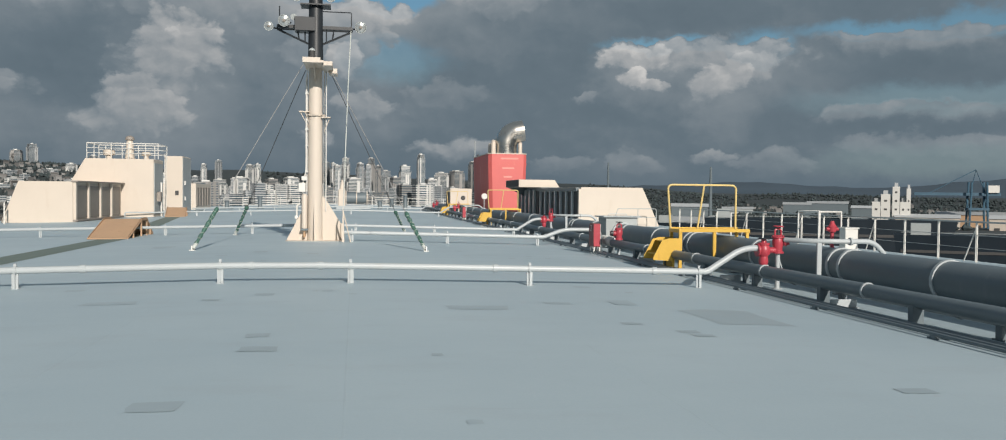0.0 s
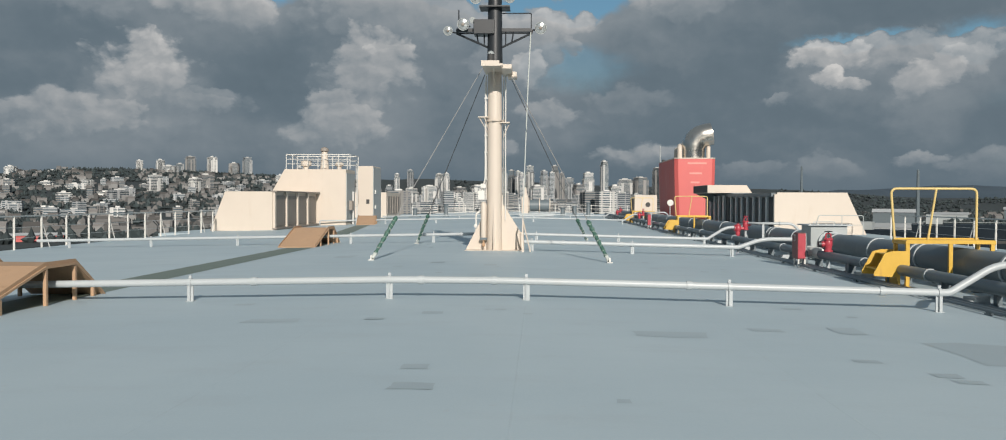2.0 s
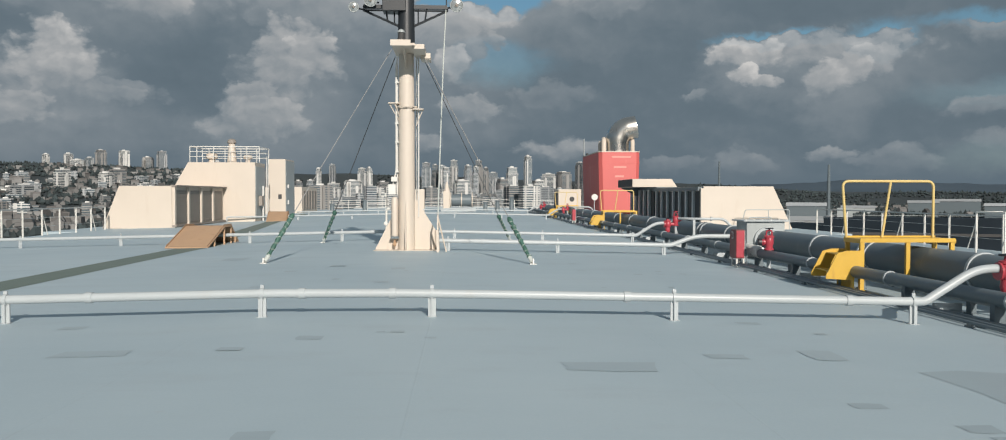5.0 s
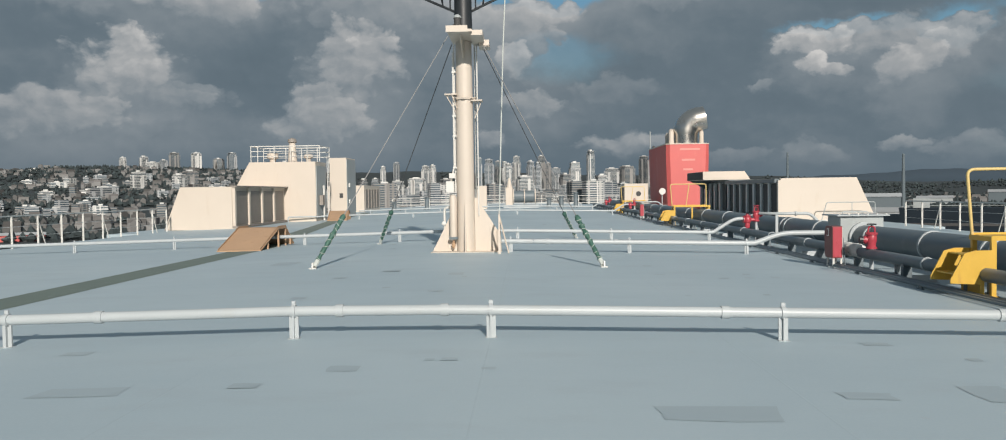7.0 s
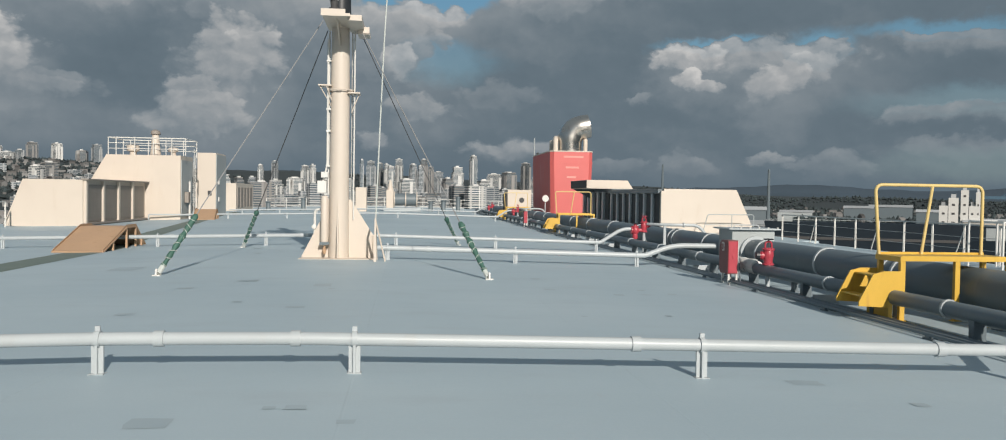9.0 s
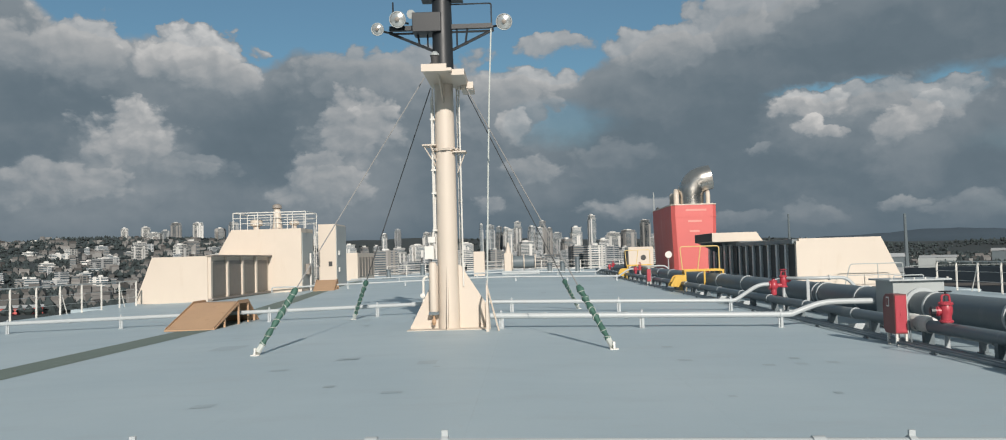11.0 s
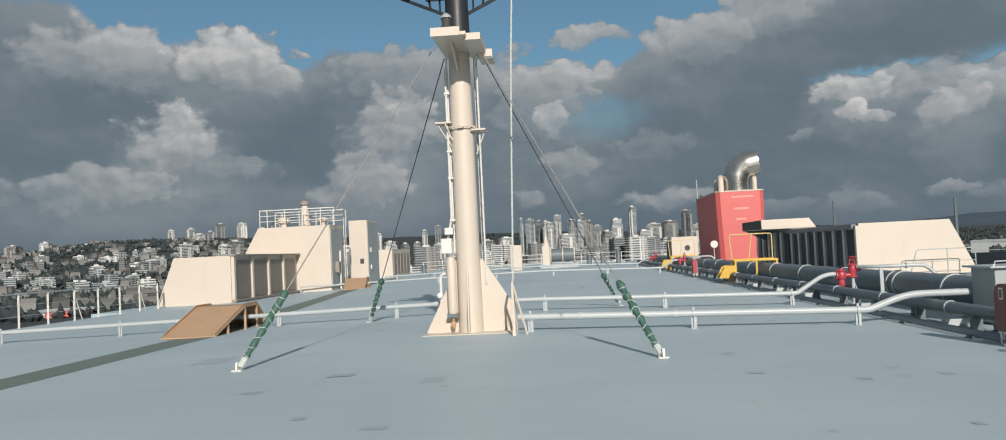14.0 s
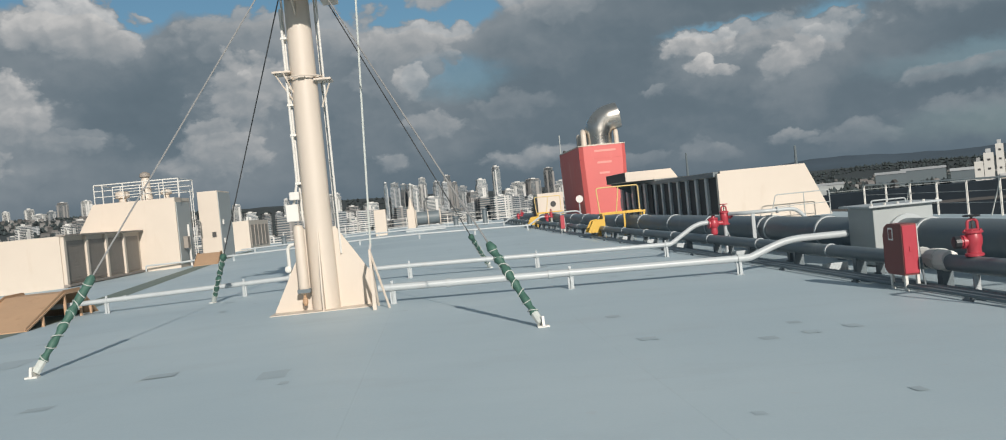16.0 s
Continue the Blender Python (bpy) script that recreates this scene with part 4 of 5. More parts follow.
    for x, y, z, r in ((-1.38, -0.2, 6.50, 0.13), (-0.92, -0.34, 6.66, 0.17), (1.36, -0.2, 6.57, 0.17), (-0.55, -0.36, 7.42, 0.16), (0.46, -0.36, 7.42, 0.14)):
        m = pose(x, y, z, 100, 0, 0)
        f = part("flood_lamp", lathe(fresh(), [(r * 0.45, -0.2), (r * 0.6, -0.17), (r, -0.04), (r * 1.03, 0.0), (r * 1.03, 0.04), (r * 0.93, 0.045)], (0, 0, 0), 18), M_BLACK, t, "round flood lamp with a bright lens", smooth=True)
        f.matrix_basis = m
        part("lens", lathe(fresh(), [(r * 0.92, 0.03), (r * 0.9, 0.05), (r * 0.5, 0.075), (r * 0.1, 0.085)], (0, 0, 0), 18), M_LENS, f, smooth=True)
        part("bulb", lathe(fresh(), [(r * 0.3, 0.08), (r * 0.28, 0.12), (r * 0.1, 0.14)], (0, 0, 0), 10), M_BROWNGREY, f, smooth=True)
        part("rim", tube(fresh(), [(r * math.cos(a), r * math.sin(a), 0.05) for a in [2 * math.pi * k / 18 for k in range(19)]], 0.012, 5, cap=False), M_GREY, f)
        part("bracket", tube(fresh(), [(0, 0, -0.1), (-x * 0.12, -0.05, -0.26), (-x * 0.18, -0.05, -0.4)], 0.025, 6), M_BLACK, f)
    return t


build_mast()

# signal halyard and its stand
t = thing("signal_halyard", (-0.28, 25.2, 0.0), "white halyard rope from a two-legged stand up to the yard", "rope")
part("rope", tube(fresh(), [(0.0, 0.0, 1.0), (0.06, 0.2, 3.0), (0.13, 0.4, 5.0), (0.2, 0.7, 6.55)], 0.017, 6), M_ROPE, t)
part("stand", prism(fresh(), [(-0.03, 0.0), (0.03, 0.0), (0.015, 0.95), (-0.015, 0.95)], "y", -0.35, -0.31), M_CREAM, t)
part("stand", tube(fresh(), [(0.0, -0.32, 0.93), (0.22, -0.2, 0.0)], 0.02, 6), M_CREAM, t)
part("stand", tube(fresh(), [(0.0, -0.32, 0.93), (0.02, 0.25, 0.0)], 0.02, 6), M_CREAM, t)
part("cleat", tube(fresh(), [(0.0, -0.33, 0.9), (0.0, 0.0, 1.02)], 0.022, 6), M_WHITE, t)

# ---- stays with wrapped rigging screws ----


def stay(foot, head, wire):
    f, h = Vector((*foot, deck_z(foot[0]))), Vector(head)
    t = thing("mast_stay", tuple(f), "steel wire stay with a green wrapped rigging screw", "stay", "mast stays")
    d = (h - f).normalized()
    part("pad_eye", box(fresh(), -0.07, 0.07, -0.05, 0.05, 0, 0.02), M_WHITE, t)
    part("lug", prism(fresh(), [(-0.06, 0.015), (0.06, 0.015), (0.03, 0.13), (-0.03, 0.13)], "x", -0.015, 0.015), M_WHITE, t, "white painted lug")
    part("shackle", tube(fresh(), [d * 0.06, d * 0.22], 0.05, 8), M_ROPE, t, "pale lashed shackle")
    r = random.Random(int(foot[0] * 10 + foot[1]))
    pts, rad = [], []
    for k in range(27):
        s = 0.18 + 1.22 * k / 26
        pts.append(d * s)
        rad.append((0.044 + 0.008 * math.sin(k * 1.35) + r.uniform(-0.007, 0.007)) * (0.75 if k in (0, 26) else 1.0) * (1.0 + 0.25 * k / 26))
    wrap = part("wrapping", tube(fresh(), pts, 0.06, 10, radii=rad), M_GREENWRAP, t, "bulging green tarpaulin wrapping", smooth=True)
    side = d.orthogonal().normalized()
    other = d.cross(side)
    for k in range(8):
        c = d * (0.26 + 0.145 * k)
        loop = [c + (side * math.cos(a) + other * math.sin(a)) * 0.058 + d * 0.035 * math.sin(a + k) for a in [2 * math.pi * j / 12 for j in range(13)]]
        part("lashing", tube(fresh(), loop, 0.006, 5, cap=False), M_ROPE, wrap, "thin white lashing")
    part("wire", tube(fresh(), [d * 1.35, h - f], 0.0115, 6), wire, t, "dark wire" if wire is M_WIRE else "light grey wire in a sunlit tone")


stay((-4.05, 21.75), (MX - 0.33, MY - 0.75, 5.30), M_LITWIRE)
stay((1.93, 21.4), (MX + 0.48, MY - 0.2, 5.2), M_LITWIRE)
stay((-4.1, 30.2), (MX - 0.31, MY + 0.2, 5.26), M_WIRE)
stay((2.0, 32.3), (MX + 0.46, MY + 0.25, 5.2), M_WIRE)

# ---- deckhouses ----


def port_house():
    t = thing("intake_house", (-15.35, 49.8, deck_z(15.35)), "cream steel deckhouse with sloped side, louvres and railed roof", "deckhouse")
    t.matrix_basis = t.matrix_basis @ Matrix.Diagonal((0.9, 0.9, 0.935, 1.0))
    zd = deck_z(17.1)
    low = part("front_wall", prism(fresh(), [(-4.1, 0.0), (0.0, 0.0), (0.0, 2.1 - zd), (-3.1, 2.1 - zd)], "y", 0.0, 11.1), M_CREAM, t)
    part("upper_wall", prism(fresh(), [(-4.2, 0.0), (2.3, 0.0), (2.3, 3.88 - zd), (-2.5, 3.88 - zd), (-3.5, 2.2 - zd)], "y", 11.15, 14.4), M_CREAM, t)
    part("roof_edge", box(fresh(), -0.1, 0.3, -0.02, 11.1, 2.1 - zd - 0.02, 2.1 - zd + 0.06), M_BROWNGREY, t, "weathered roof edge")
    for i in range(4):
        y0 = 0.35 + i * 2.66
        panel = part("louvre_panel", box(fresh(), 0.0, 0.06, y0 + 0.1, y0 + 2.34, 0.25, 2.1 - zd - 0.25), M_BROWNGREY, t, "weathered grey intake screen")
        part("frame_post", box(fresh(), 0.0, 0.17, y0 - 0.28, y0 + 0.0, 0.05, 2.1 - zd - 0.03, 0.01), M_CREAM, t)
        for k in range(12):
            z = 0.33 + k * 0.148
            part("slat", box(fresh(), 0.062, 0.08, y0 + 0.12, y0 + 2.32, z, z + 0.07), M_BROWNGREY, panel)
    part("sill", box(fresh(), 0.0, 0.3, 0.0, 11.1, 0.1, 0.2), M_BROWNGREY, t)
    # side wall with its shade as a grey sheet, ladder and lockers at the inboard end
    part("shaded_side", box(fresh(), 2.3, 2.34, 11.3, 14.2, 0.3, 3.6 - zd), M_GREY, t, "grey sheet standing for the shaded side wall")
    ld = part("ladder", tube(fresh(), [(2.5, 14.0, 0.0), (2.5, 14.0, 4.8)], 0.03, 6), M_WHITE, t, "white upright ladder")
    part("stile", tube(fresh(), [(2.5, 14.5, 0.0), (2.5, 14.5, 4.8)], 0.03, 6), M_WHITE, ld)
    for i in range(14):
        part("rung", tube(fresh(), [(2.5, 14.0, 0.3 + 0.32 * i), (2.5, 14.5, 0.3 + 0.32 * i)], 0.015, 5), M_WHITE, ld)
    part("down_pipe", tube(fresh(), [(2.55, 12.6, 0.1), (2.55, 12.6, 2.6)], 0.07, 8), M_WHITE, t)
    part("valve_box", box(fresh(), 2.36, 2.62, 12.0, 12.5, 1.2, 1.9), M_BROWNGREY, t)
    part("guard_pipe", tube(fresh(), rounded([(0.4, 10.6, 0.0), (0.4, 10.6, 0.42), (3.0, 11.0, 0.42)], 0.1, 4), 0.05, 8), M_PIPE, t)
    # roof rail
    z = 3.88 - zd
    rail = part("roof_rail", tube(fresh(), [(-2.4, 11.25, z + 1.1), (2.6, 11.25, z + 1.1), (2.6, 14.3, z + 1.1), (-2.4, 14.3, z + 1.1), (-2.4, 11.25, z + 1.1)], 0.035, 6), M_WHITE, t, "white roof guard rail")
    for h in (0.4, 0.75):
        part("mid_rail", tube(fresh(), [(-2.4, 11.25, z + h), (2.6, 11.25, z + h), (2.6, 14.3, z + h), (-2.4, 14.3, z + h)], 0.022, 6), M_WHITE, rail)
    for x in (-2.4, -1.9, -0.7, 0.5, 1.7, 2.6):
        for y in (11.25, 14.3):
            part("rail_post", tube(fresh(), [(x, y, z), (x, y, z + 1.1)], 0.032, 6), M_WHITE, rail)
    # vents on the roof
    for x, s in ((-1.15, 1.0), (1.5, 0.8)):
        v = part("roof_vent", lathe(fresh(), [(0.22 * s, z), (0.22 * s, z + 0.25), (0.42 * s, z + 0.3), (0.42 * s, z + 0.62 * s), (0.3 * s, z + 0.7 * s), (0.05, z + 0.72 * s)], (x, 12.4, 0), 14), M_CREAM, t, "cream mushroom vent", smooth=True)
    part("vent_column", lathe(fresh(), [(0.36, z), (0.30, z + 0.5), (0.25, z + 1.2), (0.22, z + 1.35)], (0.35, 12.3, 0), 14), M_CREAM, t, "cream vent column", smooth=True)
    part("column_head", lathe(fresh(), [(0.2, z + 1.35), (0.34, z + 1.42), (0.3, z + 1.62), (0.1, z + 1.72)], (0.35, 12.3, 0), 12), M_BROWNGREY, t, "dark round head", smooth=True)
    return t


port_house()

t = thing("deck_locker", (-13.6, 68.0, deck_z(13.6)), "tall cream steel locker with a small sign, beside the deckhouse", "locker")
zd = -deck_z(13.6)
part("body", box(fresh(), -0.62, 0.64, 0.0, 3.3, 0.0, 4.2 + zd, 0.02), M_CREAM, t)
# a grey sheet puts the inboard side's shade into the colour
part("side_shade", box(fresh(), 0.642, 0.68, 0.05, 3.25, 0.1, 4.1 + zd), M_GREY, t, "grey sheet standing for the side's shade")
part("sign", box(fresh(), 0.1, 0.36, -0.02, 0.0, 1.5, 1.85), M_DARK, t)
for z in (1.1, 2.3):
    part("hinge", box(fresh(), 0.68, 0.75, 0.6, 0.9, z, z + 0.3), M_WHITE, t)
t = thing("intake_house", (-17.0, 90.0, deck_z(17)), "smaller cream deckhouse with upright louvres", "deckhouse")
part("wall", box(fresh(), -2.5, 1.2, 0.0, 9.0, 0.0, 2.7), M_CREAM, t)
for i in range(5):
    part("louvre_panel", box(fresh(), 1.2, 1.25, 0.6 + 1.6 * i, 1.8 + 1.6 * i, 0.4, 2.3), M_BROWNGREY, t)


def starboard_house():
    zd = deck_z(13)
    t = thing("intake_house", (12.95, 47.0, zd), "cream steel intake house with sloped end and dark louvres", "deckhouse")
    top = 1.98 - zd
    part("front_wall", prism(fresh(), [(0.0, 0.0), (4.75, 0.0), (3.7, top), (0.0, top)], "y", 0.0, 10.8), M_CREAM, t)
    part("corner_frame", box(fresh(), -0.14, 0.0, -0.02, 0.2, 0.0, top - 0.1), M_CREAM, t)
    part("roof_edge", box(fresh(), -0.25, 0.1, 0.2, 10.8, top - 0.22, top - 0.02), M_DARKPIPE, t, "dark roof edge")
    for i in range(7):
        y0 = 0.35 + i * 1.48
        p = part("louvre_panel", box(fresh(), -0.05, 0.0, y0, y0 + 1.1, 0.35, top - 0.25), M_DARK, t, "dark intake screen")
        for k in range(10):
            part("slat", box(fresh(), -0.075, -0.052, y0 + 0.03, y0 + 1.07, 0.45 + k * 0.15, 0.5 + k * 0.15), M_DARK, p)
        part("frame_post", box(fresh(), -0.16, 0.0, y0 + 1.12, y0 + 1.42, 0.1, top - 0.22), M_PIPE, t)
    rail = part("guard_rail", tube(fresh(), rounded([(1.6, -1.0, 0.0), (1.9, -1.0, 1.05), (4.2, -1.0, 1.05), (4.2, -1.0, 0.0)], 0.1, 4), 0.022, 6), M_GREY, t, "thin guard rail before the wall")
    part("rail_post", tube(fresh(), [(3.1, -1.0, 0.0), (3.1, -1.0, 1.05)], 0.02, 6), M_GREY, rail)
    part("mid_rail", tube(fresh(), [(1.8, -1.0, 0.55), (4.2, -1.0, 0.55)], 0.015, 6), M_GREY, rail)


starboard_house()

t = thing("fan_house", (11.1, 58.0, deck_z(11)), "fan house with a pale sloped canopy and grey screens", "deckhouse")
zd = -deck_z(11)
part("wall", box(fresh(), 1.86, 3.4, 0.0, 8.0, 0.0, 2.05 + zd), M_DARKPIPE, t)
part("canopy", prism(fresh(), [(0.28, 2.06 + zd), (3.2, 2.06 + zd), (2.85, 2.58 + zd), (0.28, 2.58 + zd)], "y", 0.0, 5.2), M_CREAM, t, "pale sloped canopy")
part("bracket", prism(fresh(), [(1.85, 1.3 + zd), (0.4, 2.06 + zd), (1.85, 2.06 + zd)], "y", 5.1, 5.16), M_DARKPIPE, t)
part("side_sheet", box(fresh(), 0.26, 0.278, 0.05, 5.15, 2.08 + zd, 2.56 + zd), M_DARK, t, "dark side sheet")
for i in range(5):
    part("screen", box(fresh(), 1.80, 1.86, 0.5 + 1.5 * i, 1.5 + 1.5 * i, 0.4, 2.05), M_DARK, t)
    part("post", box(fresh(), 1.66, 1.86, 1.45 + 1.5 * i, 1.9 + 1.5 * i, 0.1, 2.1), M_PIPE, t)


def build_funnel():
    zd = deck_z(12.7)
    t = thing("funnel", (12.7, 70.0, zd), "faded red ship's funnel with a bent steel exhaust pipe", "funnel")
    h = 4.92 - zd
    bm = fresh()
    bot = [(-1.50, 0.25), (-1.2, 0.0), (1.2, 0.0), (1.50, 0.25), (1.50, 9.2), (-1.50, 9.2)]
    top = [(-1.62, 0.25), (-1.35, 0.0), (1.35, 0.0), (1.62, 0.25), (1.62, 9.2), (-1.62, 9.2)]
    lo = [bm.verts.new((x, y, 0)) for x, y in bot]
    mid = [bm.verts.new((x, y, h * 0.84)) for x, y in top]
    hi = [bm.verts.new((x, y, h)) for x, y in top]
    for a, b in ((lo, mid), (mid, hi)):
        for i in range(6):
            j = (i + 1) % 6
            bm.faces.new((a[i], a[j], b[j], b[i]))
    bm.faces.new(hi)
    bm.faces.new(lo[::-1])
    bmesh.ops.recalc_face_normals(bm, faces=bm.faces)
    part("casing", bm, M_FUNNEL, t)
    part("band", prism(fresh(), [(x * 1.012, y - 0.02 if y < 1 else y) for x, y in top], "z", h * 0.83, h * 0.845), M_FUNNEL, t)
    part("rim", prism(fresh(), [(x * 1.02, y - 0.03 if y < 1 else y + 0.03) for x, y in top], "z", h, h + 0.08), M_CREAM, t, "pale top rim")
    # chalked lettering that cannot be read
    for x0, x1, z in ((-0.6, 0.9, 0.915), (-0.45, 0.55, 0.76), (-0.35, 0.35, 0.62)):
        part("faded_bar", box(fresh(), x0, x1, -0.012, -0.002 if z > 0.8 else 0.01, h * z, h * z + 0.14), M_FADE, t, "chalky faded lettering bar")
    part("vent_door", box(fresh(), 0.9, 1.15, -0.012, 0.02, 0.7, 1.4), M_DARK, t)
    # exhaust
    pts = [(0.05, 1.3, h), (0.05, 1.3, h + 0.85)]
    for k in range(1, 9):
        a = radians(9.5 * k)
        pts.append((0.05 + 1.15 * (1 - math.cos(a)), 1.3 - 0.25 * (1 - math.cos(a)), h + 0.85 + 1.15 * math.sin(a)))
    pts.append((1.5, 1.08, h + 2.08))
    ex = part("exhaust_pipe", tube(fresh(), pts, 0.9, 24, cap=False, radii=[0.93, 0.93] + [0.97 - 0.008 * k for k in range(8)] + [0.90]), M_STEEL, t, "bent stainless steel exhaust pipe", smooth=True)
    part("mouth", lathe(fresh(), [(0.88, -0.02), (0.86, 0.0)], (1.44, 1.1, h + 2.06), 20, pose(0, 0, 0, 0, 78, 0)), M_DARK, ex, "dark disc across the pipe's mouth")
    for k in (0.4, 0.85):
        part("seam", lathe(fresh(), [(0.92, h + k), (0.925, h + k + 0.05)], (0.05, 1.3, 0), 24), M_STEEL, ex)
    for x, y, r, hh in ((-1.1, 0.9, 0.2, 0.95), (-0.95, 3.5, 0.2, 0.8), (1.2, 0.8, 0.16, 0.9)):
        part("small_exhaust", tube(fresh(), rounded([(x, y, h), (x, y, h + hh), (x + 0.1, y + 0.6, h + hh + 0.15)], 0.3, 5), r, 12), M_CREAM if x > -1 or y < 1 else M_DARK, t, smooth=True)
    part("bollard_light", lathe(fresh(), [(0.12, h), (0.12, h + 0.25), (0.05, h + 0.3)], (-1.4, 8.0, 0), 10), M_DARK, t)
    part("mast_pole", tube(fresh(), [(-1.55, 9.0, h), (-1.55, 9.0, h + 1.6)], 0.05, 6), M_GREY, t)
    return t


build_funnel()

t = thing("fan_casing", (9.0, 72.0, deck_z(9)), "pale fan casing with a round dark opening and grey side", "ventilator")
part("body", box(fresh(), -0.9, 0.95, 0.0, 2.5, 0.3, 2.2, 0.03), M_CREAM, t)
part("opening", lathe(fresh(), [(0.2, 0), (0.2, 0.04), (0.15, 0.05)], (0.2, 0.0, 1.4), 16, pose(0, 0, 0, 90, 0, 0)), M_DARK, t)
part("screen", box(fresh(), -1.0, -0.9, 0.2, 2.3, 0.5, 1.9), M_DARK, t)
for x in (-0.8, 0.85):
    for y in (0.1, 2.4):
        part("leg", box(fresh(), x - 0.06, x + 0.06, y - 0.06, y + 0.06, 0, 0.3), M_GREY, t)
t = thing("flood_lamp", (10.6, 69.2, deck_z(10.6)), "round pale flood lamp on a short post", "lamp")
part("post", tube(fresh(), [(0, 0, 0), (0, 0, 1.5)], 0.04, 8), M_PIPE, t)
part("head", lathe(fresh(), [(0.1, 0), (0.24, 0.1), (0.25, 0.16)], (0, 0, 1.6), 14, pose(0, 0, 0, 90, 0, 0)), M_WHITE, t, smooth=True)

# ---- fore end of the deck: mooring winch, lockers, rails ----
t = thing("mooring_winch", (-0.4, 84.0, 0.0), "mooring winch with a dark rope drum and pale gear case", "winch")
part("drum", tube(fresh(), [(-0.3, 0, 1.05), (1.55, 0, 1.05)], 0.55, 18), M_DARKPIPE, t, "dark rope drum", smooth=True)
for x in (-0.42, 0.6, 1.6):
    part("flange", tube(fresh(), [(x, 0, 1.05), (x + 0.08, 0, 1.05)], 0.72, 20), M_CREAM, t, smooth=True)
part("gear_case", box(fresh(), -1.1, -0.45, -0.5, 0.5, 0.0, 1.9, 0.05), M_CREAM, t)
part("gear_horn", lathe(fresh(), [(0.28, 1.9), (0.2, 2.2), (0.08, 2.8)], (-0.75, 0, 0), 10), M_CREAM, t)
part("bed", box(fresh(), -1.3, 2.0, -0.7, 0.7, 0.0, 0.3), M_PIPE, t)
t = thing("deck_locker", (-3.6, 82.0, deck_z(3.6)), "slim white locker at the fore end", "locker")
part("body", box(fresh(), -0.5, 0.45, -0.4, 0.4, 0.0, 2.15, 0.04), M_CREAM, t)
part("door", box(fresh(), -0.4, 0.35, -0.42, -0.405, 0.2, 1.95), M_CREAM, t)
for x, w, h in ((-12.5, 1.2, 0.9), (3.8, 0.5, 1.1), (5.2, 0.4, 1.5), (-9.3, 0.6, 1.2), (2.6, 0.5, 0.9)):
    t = thing("bollard", (x, 88.0, deck_z(x)), "dark deck bollard at the fore end", "bollard", "bollards")
    part("post", lathe(fresh(), [(0.25, 0), (0.22, 0.1), (0.2, h - 0.15), (0.28, h - 0.1), (0.24, h)], (0, 0, 0), 12), M_DARKPIPE, t, smooth=True)
    part("base", box(fresh(), -w / 2, w / 2, -0.4, 0.4, 0, 0.1), M_DARKPIPE, t)

# ---- guard rails at the ship's sides ----


def side_rail(x, y0, y1, step=1.7, across=None):
    t = thing("guard_rail", (x, y0, deck_z(x)), "white posts with grey rails along the deck edge", "railing", "guard rails")
    n = int((y1 - y0) / step)
    post = box(fresh(), -0.035, 0.035, -0.012, 0.012, 0, 1.2)
    box(post, -0.012, 0.012, -0.035, 0.035, 0, 1.2)
    pm = mesh_of("post", post, M_WHITE)
    bm = tube(fresh(), [(0, 0, 1.0), (0, 0.5, 0.0)], 0.02, 5)
    sm = mesh_of("brace", bm, M_WHITE)
    for i in range(n + 1):
        ob = new("post", pm)
        ob.parent = t
        ob.matrix_basis = pose(0, i * step, 0)
        if i % 3 == 0:
            br = new("brace", sm)
            br.parent = ob
            br.matrix_basis = pose(0, 0.03, 0)
    for h, r in ((1.2, 0.028), (0.8, 0.009), (0.42, 0.009)):
        part("rail", tube(fresh(), [(0, 0, h), (0, n * step, h)], r, 6), M_GREY, t)
    return t


side_rail(-18.45, -29.5, 49.3)
side_rail(18.3, -29.5, 45.8)
side_rail(18.3, 59.0, 95.0)
side_rail(-18.45, 86.0, 96.0)
t = thing("guard_rail", (0, 96.5, 0), "white guard rail across the fore end", "railing", "guard rails")
for i in range(15):
    x = -14 + 2 * i
    part("post", box(fresh(), x - 0.03, x + 0.03, -0.03, 0.03, deck_z(x), deck_z(x) + 1.15), M_WHITE, t)
for h in (1.15, 0.75, 0.38):
    part("rail", tube(fresh(), [(x, 0, deck_z(x) + h) for x in (-14, -8, -2.05, -0.25, 3, 8, 14)], 0.024, 6), M_WHITE, t)
# boarding gate with stores by the starboard rail
t = thing("rail_gate", (17.9, 28.1, deck_z(17.9)), "white framed gate opening in the starboard rail", "gate")
for x, y in ((0, 0), (0, 1.5), (-0.9, 0.0), (-0.9, 1.5)):
    part("post", tube(fresh(), [(x, y, 0), (x, y, 1.35)], 0.035, 6), M_WHITE, t)
part("top_bar", tube(fresh(), [(0, 0, 1.35), (0, 1.5, 1.35), (-0.9, 1.5, 1.35), (-0.9, 0, 1.35), (0, 0, 1.35)], 0.03, 6), M_WHITE, t)
t = thing("fire_hydrant", (17.6, 28.2, deck_z(17.3)), "dark red hydrant standing by the starboard rail", "hydrant")
part("body", lathe(fresh(), [(0.11, 0), (0.07, 0.05), (0.07, 0.55), (0.14, 0.6), (0.16, 0.8), (0.11, 0.86), (0.06, 1.0)], (0, 0, 0), 12), M_RED, t, smooth=True)
part("outlet", tube(fresh(), [(-0.24, 0, 0.7), (0.24, 0, 0.7)], 0.07, 10), M_RED, t, smooth=True)
t = thing("store_box", (17.6, 27.1, deck_z(17.2)), "white upright store box by the starboard rail", "box")
part("body", box(fresh(), -0.25, 0.25, -0.2, 0.2, 0, 0.75, 0.03), M_WHITE, t)
